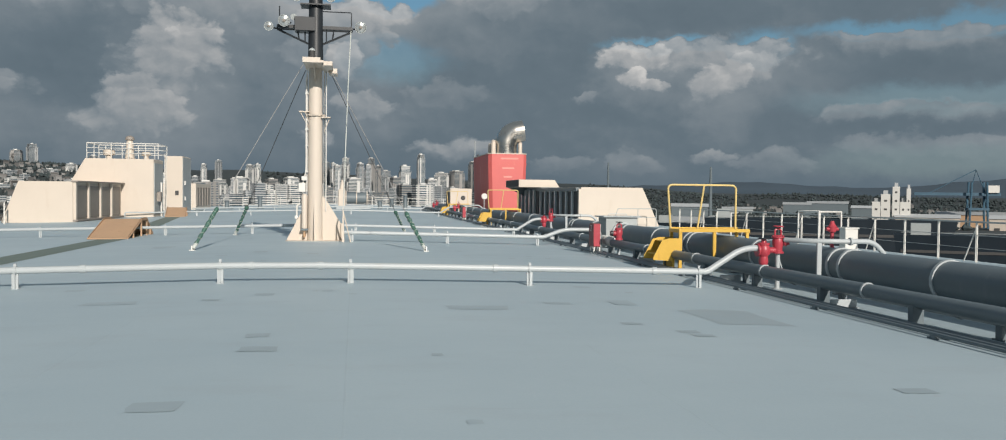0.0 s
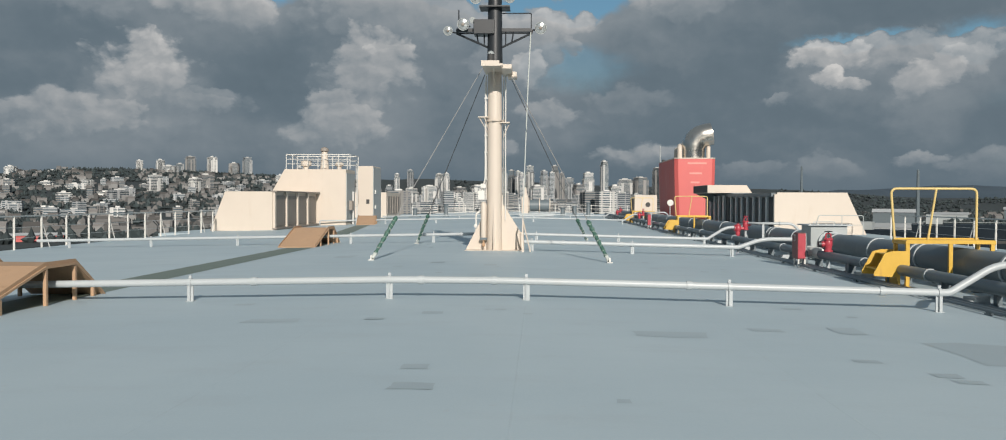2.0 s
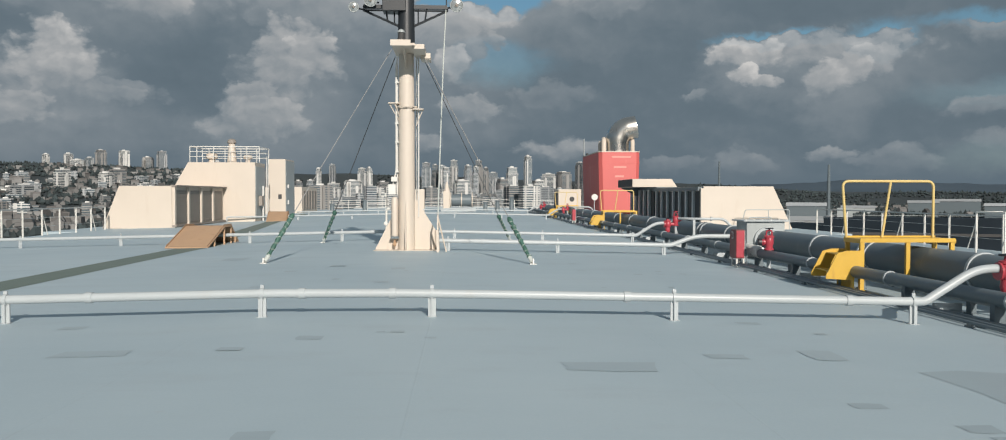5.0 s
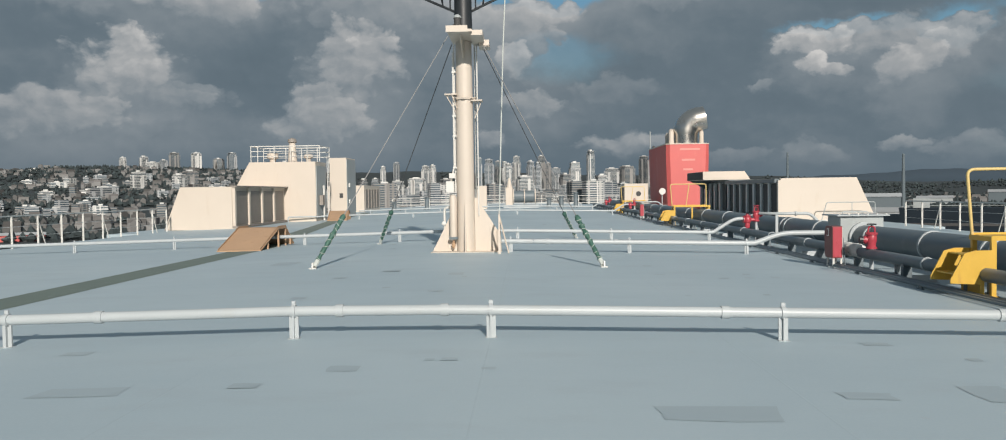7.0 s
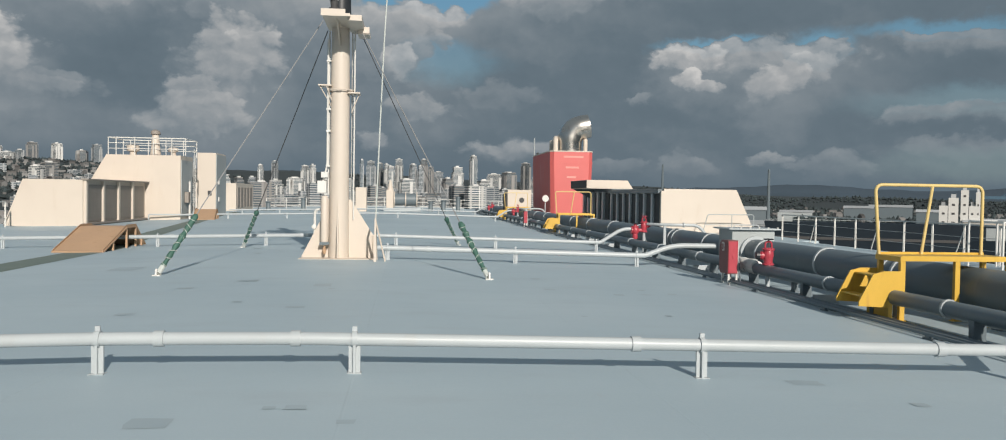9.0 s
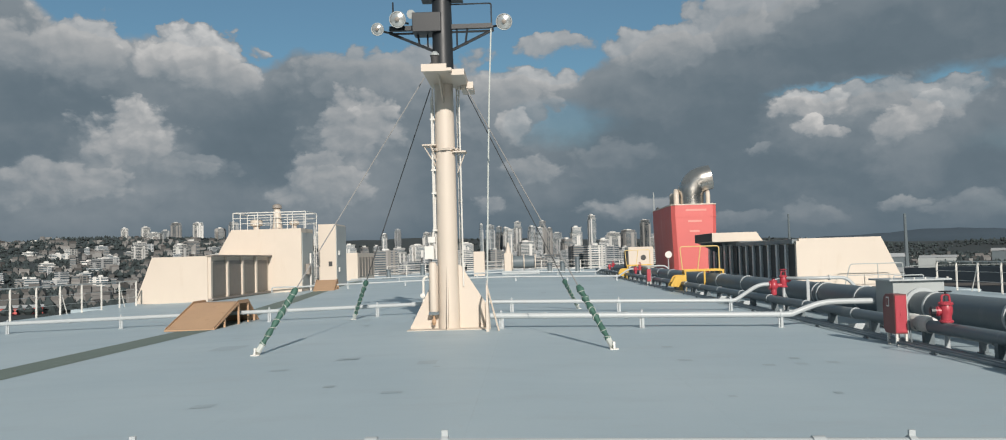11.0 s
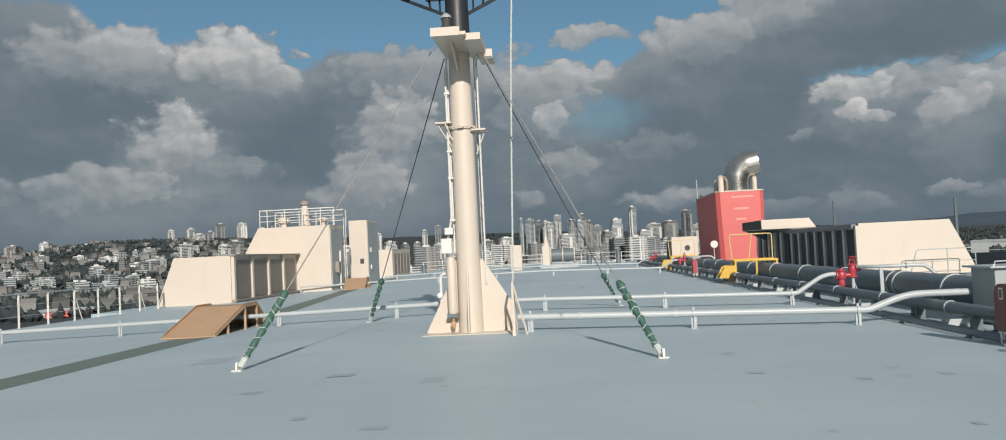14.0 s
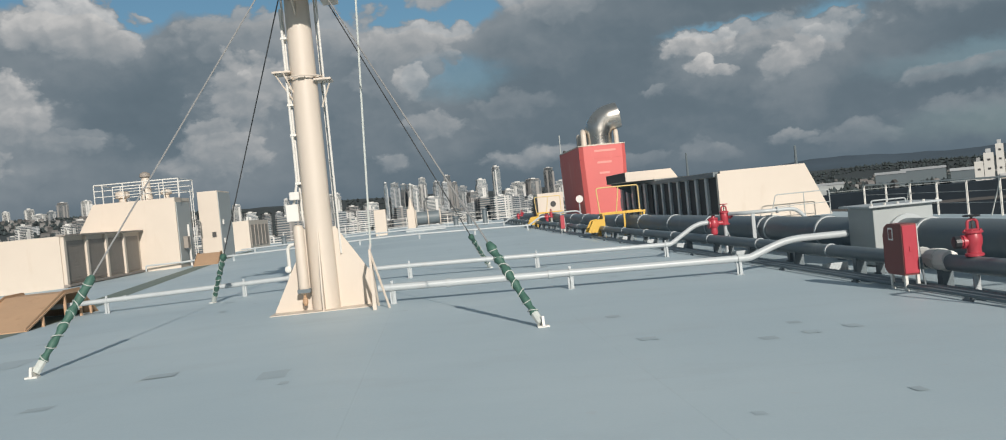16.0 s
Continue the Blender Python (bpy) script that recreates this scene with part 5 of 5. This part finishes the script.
part("lid", box(fresh(), -0.28, 0.28, -0.23, 0.23, 0.75, 0.8, 0.01), M_WHITE, t)

# ---- shore: water, land, woods, town, towers, mountains ----
SEA = -31.0
bm = fresh()
vs = [bm.verts.new((x, y, SEA)) for x, y in ((-9000, -9000), (9000, -9000), (9000, 9000), (-9000, 9000))]
bm.faces.new(vs)
tagged(part("water", bm, M_WATER), "dark calm harbour water round the ship", "water", kind="structure")


def shore_y(x):
    return 560 + 60 * math.sin(x * 0.004) + (150 if x > 160 else 0)


def rise(x, y):
    """The height of the land: a low shore, a hill to port, a lower ridge ahead."""
    a = math.degrees(math.atan2(x, y))
    ridge = 84 * math.exp(-((a + 27) / 12) ** 2) + 62 * math.exp(-((a + 6) / 12) ** 2) + 30 * math.exp(-((a - 12) / 10) ** 2) + 10
    near = 1100 + 1300 / (1 + math.exp(-(a + 14.5) * 1.1))
    d = min(1.0, max(0.0, (math.hypot(x, y) - near) / (3050 - near)))
    rough = 10 * noise.noise((x * 0.003, y * 0.003, 0.0)) + 4 * noise.noise((x * 0.011, y * 0.011, 3.0))
    return -28.5 + (ridge + 28) * d * d * (3 - 2 * d) + rough * d


def build_land():
    bm = fresh()
    cols, rows = 110, 46
    grid = []
    for j in range(rows):
        line = []
        for i in range(cols):
            a = radians(-62 + 124 * i / (cols - 1))
            k = j / (rows - 1)
            r0 = 600 + 40 * math.sin(i * 0.7) + (140 if i > cols * 0.56 else 0)
            r = r0 + (3400 - r0) * k ** 1.5
            x, y = r * math.sin(a), r * math.cos(a)
            z = rise(x, y) if j > 1 else (SEA - 3 if j == 0 else -28.5)
            if j == rows - 1:
                z = SEA - 5
            line.append(bm.verts.new((x, y, z)))
        grid.append(line)
    for a, b in zip(grid, grid[1:]):
        for i in range(cols - 1):
            bm.faces.new((a[i], a[i + 1], b[i + 1], b[i]))
    return tagged(part("land", bm, M_LAND, smooth=True), "dark wooded land rising behind the harbour", "land", kind="structure")


build_land()


def build_mountains():
    bm = fresh()
    lines = []
    for j, (r, h) in enumerate(((3500, 0), (3950, 0.55), (4500, 1.0), (4800, 0.4))):
        row = []
        for i in range(140):
            a = radians(-64 + 128 * i / 139)
            d = math.degrees(a)
            top = 50 + 24 * math.exp(-((d - 23) / 7) ** 2) + 55 * math.exp(-((d - 42) / 6) ** 2) + 30 * math.exp(-((d + 8) / 9) ** 2) + 26 * noise.noise((d * 0.13, 0.0, 2.0)) + 12 * noise.noise((d * 0.6, j * 1.0, 5.0))
            row.append(bm.verts.new((r * math.sin(a), r * math.cos(a), -33 + (top + 33) * h)))
        lines.append(row)
    for a, b in zip(lines, lines[1:]):
        for i in range(139):
            bm.faces.new((a[i], a[i + 1], b[i + 1], b[i]))
    return tagged(part("mountains", bm, M_MOUNT, smooth=True), "far mountain ridge with haze in its blue-grey colour", "mountain", kind="structure")


build_mountains()


def soup(name, verts, faces, mat, label, category):
    me = bpy.data.meshes.new(name)
    me.from_pydata(verts, [], faces)
    for m in mat:
        me.materials.append(m)
    ob = new(name, me)
    return tagged(ob, label, category, kind="stuff"), me


def scatter_woods():
    r = random.Random(8)
    verts, faces = [], []
    base = [(0, 0, 1.0), (0.9, 0, 0.35), (0.28, 0.86, 0.3), (-0.73, 0.53, 0.4), (-0.7, -0.55, 0.3), (0.3, -0.85, 0.4), (0, 0, -0.2)]
    tris = [(0, 1, 2), (0, 2, 3), (0, 3, 4), (0, 4, 5), (0, 5, 1), (6, 2, 1), (6, 3, 2), (6, 4, 3), (6, 5, 4), (6, 1, 5)]
    for _ in range(22000):
        a, d = radians(r.uniform(-44, 40)), 640 + 2300 * r.random() ** 0.8
        x, y = d * math.sin(a), d * math.cos(a)
        if x > 150 and d < 950:
            continue
        if noise.noise((x * 0.004, y * 0.004, 7.0)) < -0.12:
            continue
        if math.degrees(a) > 9 and d < 1300 and r.random() < 0.5:
            continue
        if -14 < math.degrees(a) < 9 and d < 2350 and r.random() < 0.8:
            continue
        w, h = r.uniform(2.8, 6.5), r.uniform(4.5, 10)
        z, n0 = rise(x, y), len(verts)
        t0 = r.uniform(0, 6.28)
        for px, py, pz in base:
            q = r.uniform(0.75, 1.25)
            verts.append((x + (px * math.cos(t0) - py * math.sin(t0)) * w * q, y + (px * math.sin(t0) + py * math.cos(t0)) * w * q, z + pz * h * q))
        faces += [(n0 + i, n0 + j, n0 + k) for i, j, k in tris]
    soup("far_woods", verts, faces, [M_WOODS], "dark conifers and trees over the far hillside", "woods")


scatter_woods()


def scatter_town():
    r = random.Random(21)
    verts, faces, mats = [], [], []
    for _ in range(4200):
        a, d = radians(r.uniform(-43, 40)), 700 + 1900 * r.random() ** 0.9
        x, y = d * math.sin(a), d * math.cos(a)
        if x > 150 and d < 1000:
            continue
        if noise.noise((x * 0.005 + 9, y * 0.005, 3.0)) < -0.2:
            continue
        if math.degrees(a) > 9 and (r.random() < 0.75 or d < 1300):
            continue
        w, l, h = r.uniform(4, 9), r.uniform(6, 17), r.choice((5, 6, 7, 8, 10, 12))
        z, n0 = rise(x, y) - 2, len(verts)
        t0 = r.choice((0.35, 0.35, 1.92, r.uniform(0, 3)))
        c, s = math.cos(t0), math.sin(t0)
        ring = [(-l / 2, -w / 2), (l / 2, -w / 2), (l / 2, w / 2), (-l / 2, w / 2)]
        for zz in (z, z + h):
            verts += [(x + px * c - py * s, y + px * s + py * c, zz) for px, py in ring]
        gable = r.random() < 0.45
        if gable:
            verts += [(x - l / 2 * c, y - l / 2 * s, z + h + 3.5), (x + l / 2 * c, y + l / 2 * s, z + h + 3.5)]
        for i in range(4):
            j = (i + 1) % 4
            faces.append((n0 + i, n0 + j, n0 + 4 + j, n0 + 4 + i))
            mats.append(0)
        if gable:
            faces += [(n0 + 4, n0 + 5, n0 + 9, n0 + 8), (n0 + 6, n0 + 7, n0 + 8, n0 + 9), (n0 + 4, n0 + 8, n0 + 7), (n0 + 5, n0 + 6, n0 + 9)]
            mats += [1, 1, 0, 0]
        else:
            faces.append((n0 + 4, n0 + 5, n0 + 6, n0 + 7))
            mats.append(1)
    ob, me = soup("far_houses", verts, faces, [M_HOUSES, M_ROOFS], "pale low houses and blocks scattered over the far town", "houses")
    me.polygons.foreach_set("material_index", mats)


scatter_town()


def tower(bearing, top, wide, d, glassy, seed):
    """A residential tower: a glazed core with thin floor slabs, wall bays, corner balconies and a roof house. bearing, top and wide are slopes in 1/1357 of the distance."""
    r = random.Random(seed)
    ang = math.atan(bearing / 1357)
    x, y = d * math.sin(ang), d * math.cos(ang)
    z = rise(x, y) - 3
    h = 1.5 + d * top / 1357 - z
    t = thing("apartment_tower", (x, y, z), "glassy blue-grey apartment tower in the far town" if glassy else "pale concrete apartment tower with balconies in the far town", "building", "far towers", rz=-math.degrees(ang) + r.uniform(12, 38) * r.choice((-1, 1)))
    w = wide * d / 1357 / 2 * 0.80
    l = w * r.uniform(0.7, 1.0)
    wall = r.choice((M_CONC, M_PALEWALL, M_PALEWALL, M_DULLWALL))
    cut = h * r.uniform(0.86, 0.95)
    part("core", box(fresh(), -w * 0.9, w * 0.9, -l * 0.9, l * 0.9, 0, cut), M_GLASS, t)
    part("upper_core", box(fresh(), -w * 0.7, w * 0.72, -l * 0.75, l * 0.7, cut, h), M_GLASS, t)
    verts, faces = [], []
    zz = h - 1.0
    while zz > 0:
        k = (0.97 if zz < cut else 0.78) + 0.03 * (int(zz * 0.9) % 3 == 0)
        n0 = len(verts)
        t0 = 0.8 if glassy else 1.25
        for q in (zz, zz + t0):
            verts += [(-w * k, -l * k, q), (w * k, -l * k, q), (w * k, l * k, q), (-w * k, l * k, q)]
        faces += [(n0 + 4, n0 + 5, n0 + 6, n0 + 7), (n0 + 3, n0 + 2, n0 + 1, n0)] + [(n0 + i, n0 + (i + 1) % 4, n0 + 4 + (i + 1) % 4, n0 + 4 + i) for i in range(4)]
        zz -= 3.1
    me = bpy.data.meshes.new("facade")
    me.from_pydata(verts, [], faces)
    me.materials.append(wall)
    slabs = new("facade", me)
    slabs.parent = t
    tagged(slabs, kind="stuff")
    for i in range(1 if glassy else r.choice((1, 2, 2, 3))):
        cx, ww = r.uniform(-0.75, 0.75) * w, w * r.uniform(0.08, 0.28)
        part("wall_bay", box(fresh(), cx - ww, cx + ww, -l * 1.02, l * 1.02, 0, cut + r.uniform(-9, 1.5)), wall, t)
    cy, ww = r.uniform(-0.5, 0.5) * l, l * r.uniform(0.15, 0.4)
    part("side_bay", box(fresh(), -w * 1.02, w * 1.02, cy - ww, cy + ww, 0, cut - r.uniform(0, 5)), wall, t)
    q = r.uniform(0.25, 0.5)
    part("roof_house", box(fresh(), -w * q, w * q * 0.6, -l * q, l * q, h - 1, h + r.uniform(2, 4)), M_PALEWALL, t)
    part("parapet", box(fresh(), -w * 0.8, w * 0.82, -l * 0.85, l * 0.8, h - 1.4, h), wall, t)


def scatter_blocks():
    """Mid-rise blocks before the towers, each storey a slab over a darker window band."""
    r = random.Random(77)
    verts, faces, mats = [], [], []

    def brick(x, y, c, s_, l, w, z0, z1, m):
        n0 = len(verts)
        for zz in (z0, z1):
            for px, py in ((-l, -w), (l, -w), (l, w), (-l, w)):
                verts.append((x + px * c - py * s_, y + px * s_ + py * c, zz))
        faces.extend([(n0 + 4, n0 + 5, n0 + 6, n0 + 7)] + [(n0 + i, n0 + (i + 1) % 4, n0 + 4 + (i + 1) % 4, n0 + 4 + i) for i in range(4)])
        mats.extend([m] * 5)

    for _ in range(330):
        a = r.choice((r.uniform(-17, 12), r.uniform(-17, 12), r.uniform(-17, 12), r.uniform(-40, -17)))
        d = r.uniform(1150, 2300) if a > -17 else r.uniform(1200, 2200)
        x, y = d * math.sin(radians(a)), d * math.cos(radians(a))
        z = rise(x, y) - 3
        l, w, floors = r.uniform(6, 17), r.uniform(5, 9), r.choice((4, 5, 6, 8, 9, 11, 14) if a > -17 else (3, 4, 4, 5, 6))
        ang = r.choice((0.35, 0.35, -0.5, 1.92, r.uniform(0, 3)))
        c, s_ = math.cos(ang), math.sin(ang)
        m = r.choice((0, 0, 1, 2))
        brick(x, y, c, s_, l * 0.94, w * 0.92, z, z + floors * 3.2 + 2, 3)
        for k in range(floors):
            brick(x, y, c, s_, l, w, z + 3.2 * k, z + 3.2 * k + 1.5, m)
        for _k in range(r.choice((1, 2, 3))):
            q = r.uniform(-0.8, 0.8) * l
            brick(x + q * c, y + q * s_, c, s_, l * r.uniform(0.06, 0.16), w * 1.02, z, z + floors * 3.2 + 2.3, m)
        brick(x, y, c, s_, l * 0.98, w * 0.98, z + floors * 3.2, z + floors * 3.2 + 1.2, m)
        if r.random() < 0.6:
            brick(x, y, c, s_, l * 0.3, w * 0.4, z + floors * 3.2 + 1.2, z + floors * 3.2 + 4.2, 1)
    ob, me = soup("far_blocks", verts, faces, [M_CONC, M_PALEWALL, M_DULLWALL, M_GLASS], "pale mid-rise apartment blocks crowded along the far shore", "buildings")
    me.polygons.foreach_set("material_index", mats)


scatter_blocks()

# (bearing, top, width, distance, glassy)
HILL_TOWERS = (
    (-782, 40, 18, 2500, 0), (-790, 25, 22, 2100, 0), (-639, 57, 11, 2800, 0), (-605, 58, 12, 2850, 0), (-590, 50, 20, 2700, 0),
    (-573, 53, 12, 2800, 0), (-556, 64, 17, 2800, 0), (-521, 64, 16, 2800, 0), (-485, 55, 18, 2750, 0), (-464, 64, 16, 2850, 0),
    (-614, 36, 21, 1900, 0),
)
SLOPE_TOWERS = (
    (-548, 32, 20, 1900, 0), (-531, 37, 24, 2000, 0), (-763, 10, 24, 1700, 0), (-691, 11, 30, 1800, 0), (-636, 24, 18, 2300, 0),
    (-670, 14, 40, 1700, 0), (-720, 38, 14, 2700, 0), (-850, 45, 18, 2600, 0), (-905, 42, 22, 2500, 0), (-960, 46, 20, 2600, 0),
    (-745, 22, 30, 2000, 0), (-440, 30, 22, 2200, 0),
)
SHORE_TOWERS = (
    (-224, 42, 10, 2700, 0), (-203, 48, 11, 2800, 0), (-157, 42, 13, 2500, 0), (-146, 43, 11, 2600, 0), (-171, 23, 32, 2100, 0),
    (-201, 19, 22, 2000, 0), (-125, 21, 24, 2000, 0), (-256, 22, 14, 2000, 0), (-236, 23, 14, 2050, 0), (-96, 24, 26, 2050, 0),
    (-300, 40, 14, 2600, 0), (-330, 46, 13, 2700, 0), (-380, 50, 14, 2700, 0), (-410, 38, 16, 2400, 0), (-280, 26, 24, 2100, 0),
    (-350, 22, 26, 2000, 0),
)
CITY_TOWERS = (
    (-71, 53, 7, 2400, 1), (-57, 51, 16, 2200, 0), (-43, 48, 12, 2250, 1), (-33, 47, 10, 2200, 0), (-14, 55, 14, 2300, 0), (-27, 44, 13, 2100, 0),
    (8, 47, 13, 2150, 0), (20, 45, 12, 2150, 0), (25, 55, 12, 2350, 0), (36, 44, 9, 2250, 0), (77, 44, 22, 2300, 0), (102, 62, 14, 2500, 1),
    (135, 34, 24, 2200, 0), (158, 37, 26, 2300, 0), (185, 52, 18, 2500, 1), (119, 24, 22, 2000, 0), (62, 26, 20, 2000, 0), (205, 30, 24, 2300, 0),
    (235, 26, 20, 2400, 0), (48, 36, 16, 2400, 0), (-2, 24, 30, 1900, 0),
)
for i, (bearing, top, wide, d, g) in enumerate(HILL_TOWERS + SLOPE_TOWERS + SHORE_TOWERS + CITY_TOWERS):
    tower(bearing, top, wide, d, g, 100 + i)

# ---- far harbour to starboard ----


def shed(a, d, l, w, h, mat, label, rz=0.0):
    x, y = d * math.sin(radians(a)), d * math.cos(radians(a))
    t = thing("warehouse", (x, y, -31.0), label, "building", "harbour sheds", rz=-a + rz)
    part("wall", box(fresh(), -l / 2, l / 2, -w / 2, w / 2, 0, h), mat, t)
    part("roof", prism(fresh(), [(-w / 2 - 1, h), (w / 2 + 1, h), (0, h + w * 0.12)], "x", -l / 2 - 1, l / 2 + 1), M_CONC, t)
    for k in range(int(l / 12)):
        part("door", box(fresh(), -l / 2 + 4 + 12 * k, -l / 2 + 9 + 12 * k, -w / 2 - 0.3, -w / 2, 0.5, min(5.0, h * 0.6)), M_DARK, t)


for a, d, l, h, m in ((22.0, 1000, 40, 22, M_DARKPIPE), (22.4, 820, 46, 11, M_CONC), (28.6, 1400, 40, 23, M_DARKPIPE), (30.4, 1450, 60, 25, M_DARKPIPE), (32.6, 1300, 36, 20, M_DARKPIPE), (36.0, 1000, 60, 14, M_CREAM), (38.3, 1100, 70, 16, M_BROWN), (41.0, 1000, 60, 14, M_CREAM), (44.5, 1050, 70, 15, M_CONC), (17.5, 1700, 60, 14, M_CONC), (25.0, 1500, 50, 14, M_GREY)):
    shed(a, d, l, 30, h, m, "long harbour shed with a pale roof on the far bank")


shed(-30.6, 700, 30, 14, 7, M_FUNNEL, "faded red harbour shed on the near shore")
shed(-33.5, 720, 40, 14, 6, M_WHITE, "low white harbour shed on the near shore")


def barge(a, d, l, h, mat, label, rz):
    x, y = d * math.sin(radians(a)), d * math.cos(radians(a))
    t = thing("barge", (x, y, SEA), label, "ship", "moored barges", rz=-a + rz)
    part("hull", prism(fresh(), [(-l / 2, 0), (l / 2 - 6, 0), (l / 2, h), (-l / 2 - 3, h)], "y", -9, 9), mat, t)
    part("deck_rail", tube(fresh(), [(-l / 2, -8.8, h + 1.2), (l / 2 - 2, -8.8, h + 1.2)], 0.15, 5), M_GREY, t)
    part("rubbing_band", box(fresh(), -l / 2, l / 2 - 4, -9.3, -9.0, h * 0.55, h * 0.62), M_DARK, t)
    part("deckhouse", box(fresh(), -l / 2 + 4, -l / 2 + 12, -5, 5, h, h + 5), M_GREY, t)


for a, d, l, h, rz in ((30.5, 520, 130, 21, 6), (42.0, 430, 110, 17, 8), (36.3, 640, 40, 9, 4), (24.0, 600, 90, 15, -5), (17.0, 640, 110, 14, 4)):
    barge(a, d, l, h, M_DARKHULL, "dark hulled barge moored in the harbour", rz)


def silo(a, d):
    x, y = d * math.sin(radians(a)), d * math.cos(radians(a))
    t = thing("grain_silo", (x, y, -31.0), "white harbour silo block with towers", "building", rz=-a)
    for k, (dx, w, h) in enumerate(((-14, 8, 30), (-5, 9, 38), (5, 7, 46), (12, 6, 30), (17, 4, 44))):
        part("silo_tower", box(fresh(), dx - w / 2, dx + w / 2, -6, 6, 0, h), M_WHITE, t)
        part("top_house", box(fresh(), dx - w / 4, dx + w / 4, -3, 3, h, h + 4), M_CONC, t)
        for q in range(int(h / 9)):
            part("window_band", box(fresh(), dx - w * 0.16, dx + w * 0.16, -6.2, -6.0, 3 + 9 * q, 5 + 9 * q), M_DARK, t)


silo(34.0, 1000)


def crane(a, d, h=52):
    x, y = d * math.sin(radians(a)), d * math.cos(radians(a))
    t = thing("gantry_crane", (x, y, -31.0), "blue steel container crane on the far quay", "crane", "quay cranes", rz=-a + 12)
    for sx in (-9, 9):
        for sy in (-8, 8):
            part("leg", tube(fresh(), [(sx, sy, 0), (sx * 0.8, sy, h)], 1.1, 6), M_CRANE, t)
        part("cross_brace", tube(fresh(), [(sx, -8, h * 0.3), (sx, 8, h * 0.7)], 0.7, 6), M_CRANE, t)
    part("portal_beam", box(fresh(), -10, 10, -9, 9, h * 0.42, h * 0.47), M_CRANE, t)
    part("boom", box(fresh(), -62, 22, -1.6, 1.6, h * 0.72, h * 0.78), M_CRANE, t)
    part("apex", tube(fresh(), [(-7, 0, h * 0.75), (-2, 0, h * 1.25), (8, 0, h * 0.75)], 0.8, 6), M_CRANE, t)
    part("tie", tube(fresh(), [(-2, 0, h * 1.25), (-46, 0, h * 0.78)], 0.45, 5), M_CRANE, t)
    part("machine_house", box(fresh(), 8, 20, -4, 4, h * 0.78, h * 0.93), M_WHITE, t)


crane(38.6, 1050)


def pole(a, d, h, label):
    x, y = d * math.sin(radians(a)), d * math.cos(radians(a))
    t = thing("bridge_mast", (x, y, rise(x, y)), label, "tower", "far masts")
    part("shaft", lathe(fresh(), [(2.6, 0), (2.0, h * 0.6), (1.5, h), (0.6, h + 1)], (0, 0, 0), 8), M_DARKPIPE, t)
    part("base", box(fresh(), -6, 6, -6, 6, 0, 6), M_CONC, t)


pole(23.3, 1130, 68, "slender dark bridge mast over the far bank")
pole(16.7, 1500, 88, "slender dark bridge mast over the far bank")
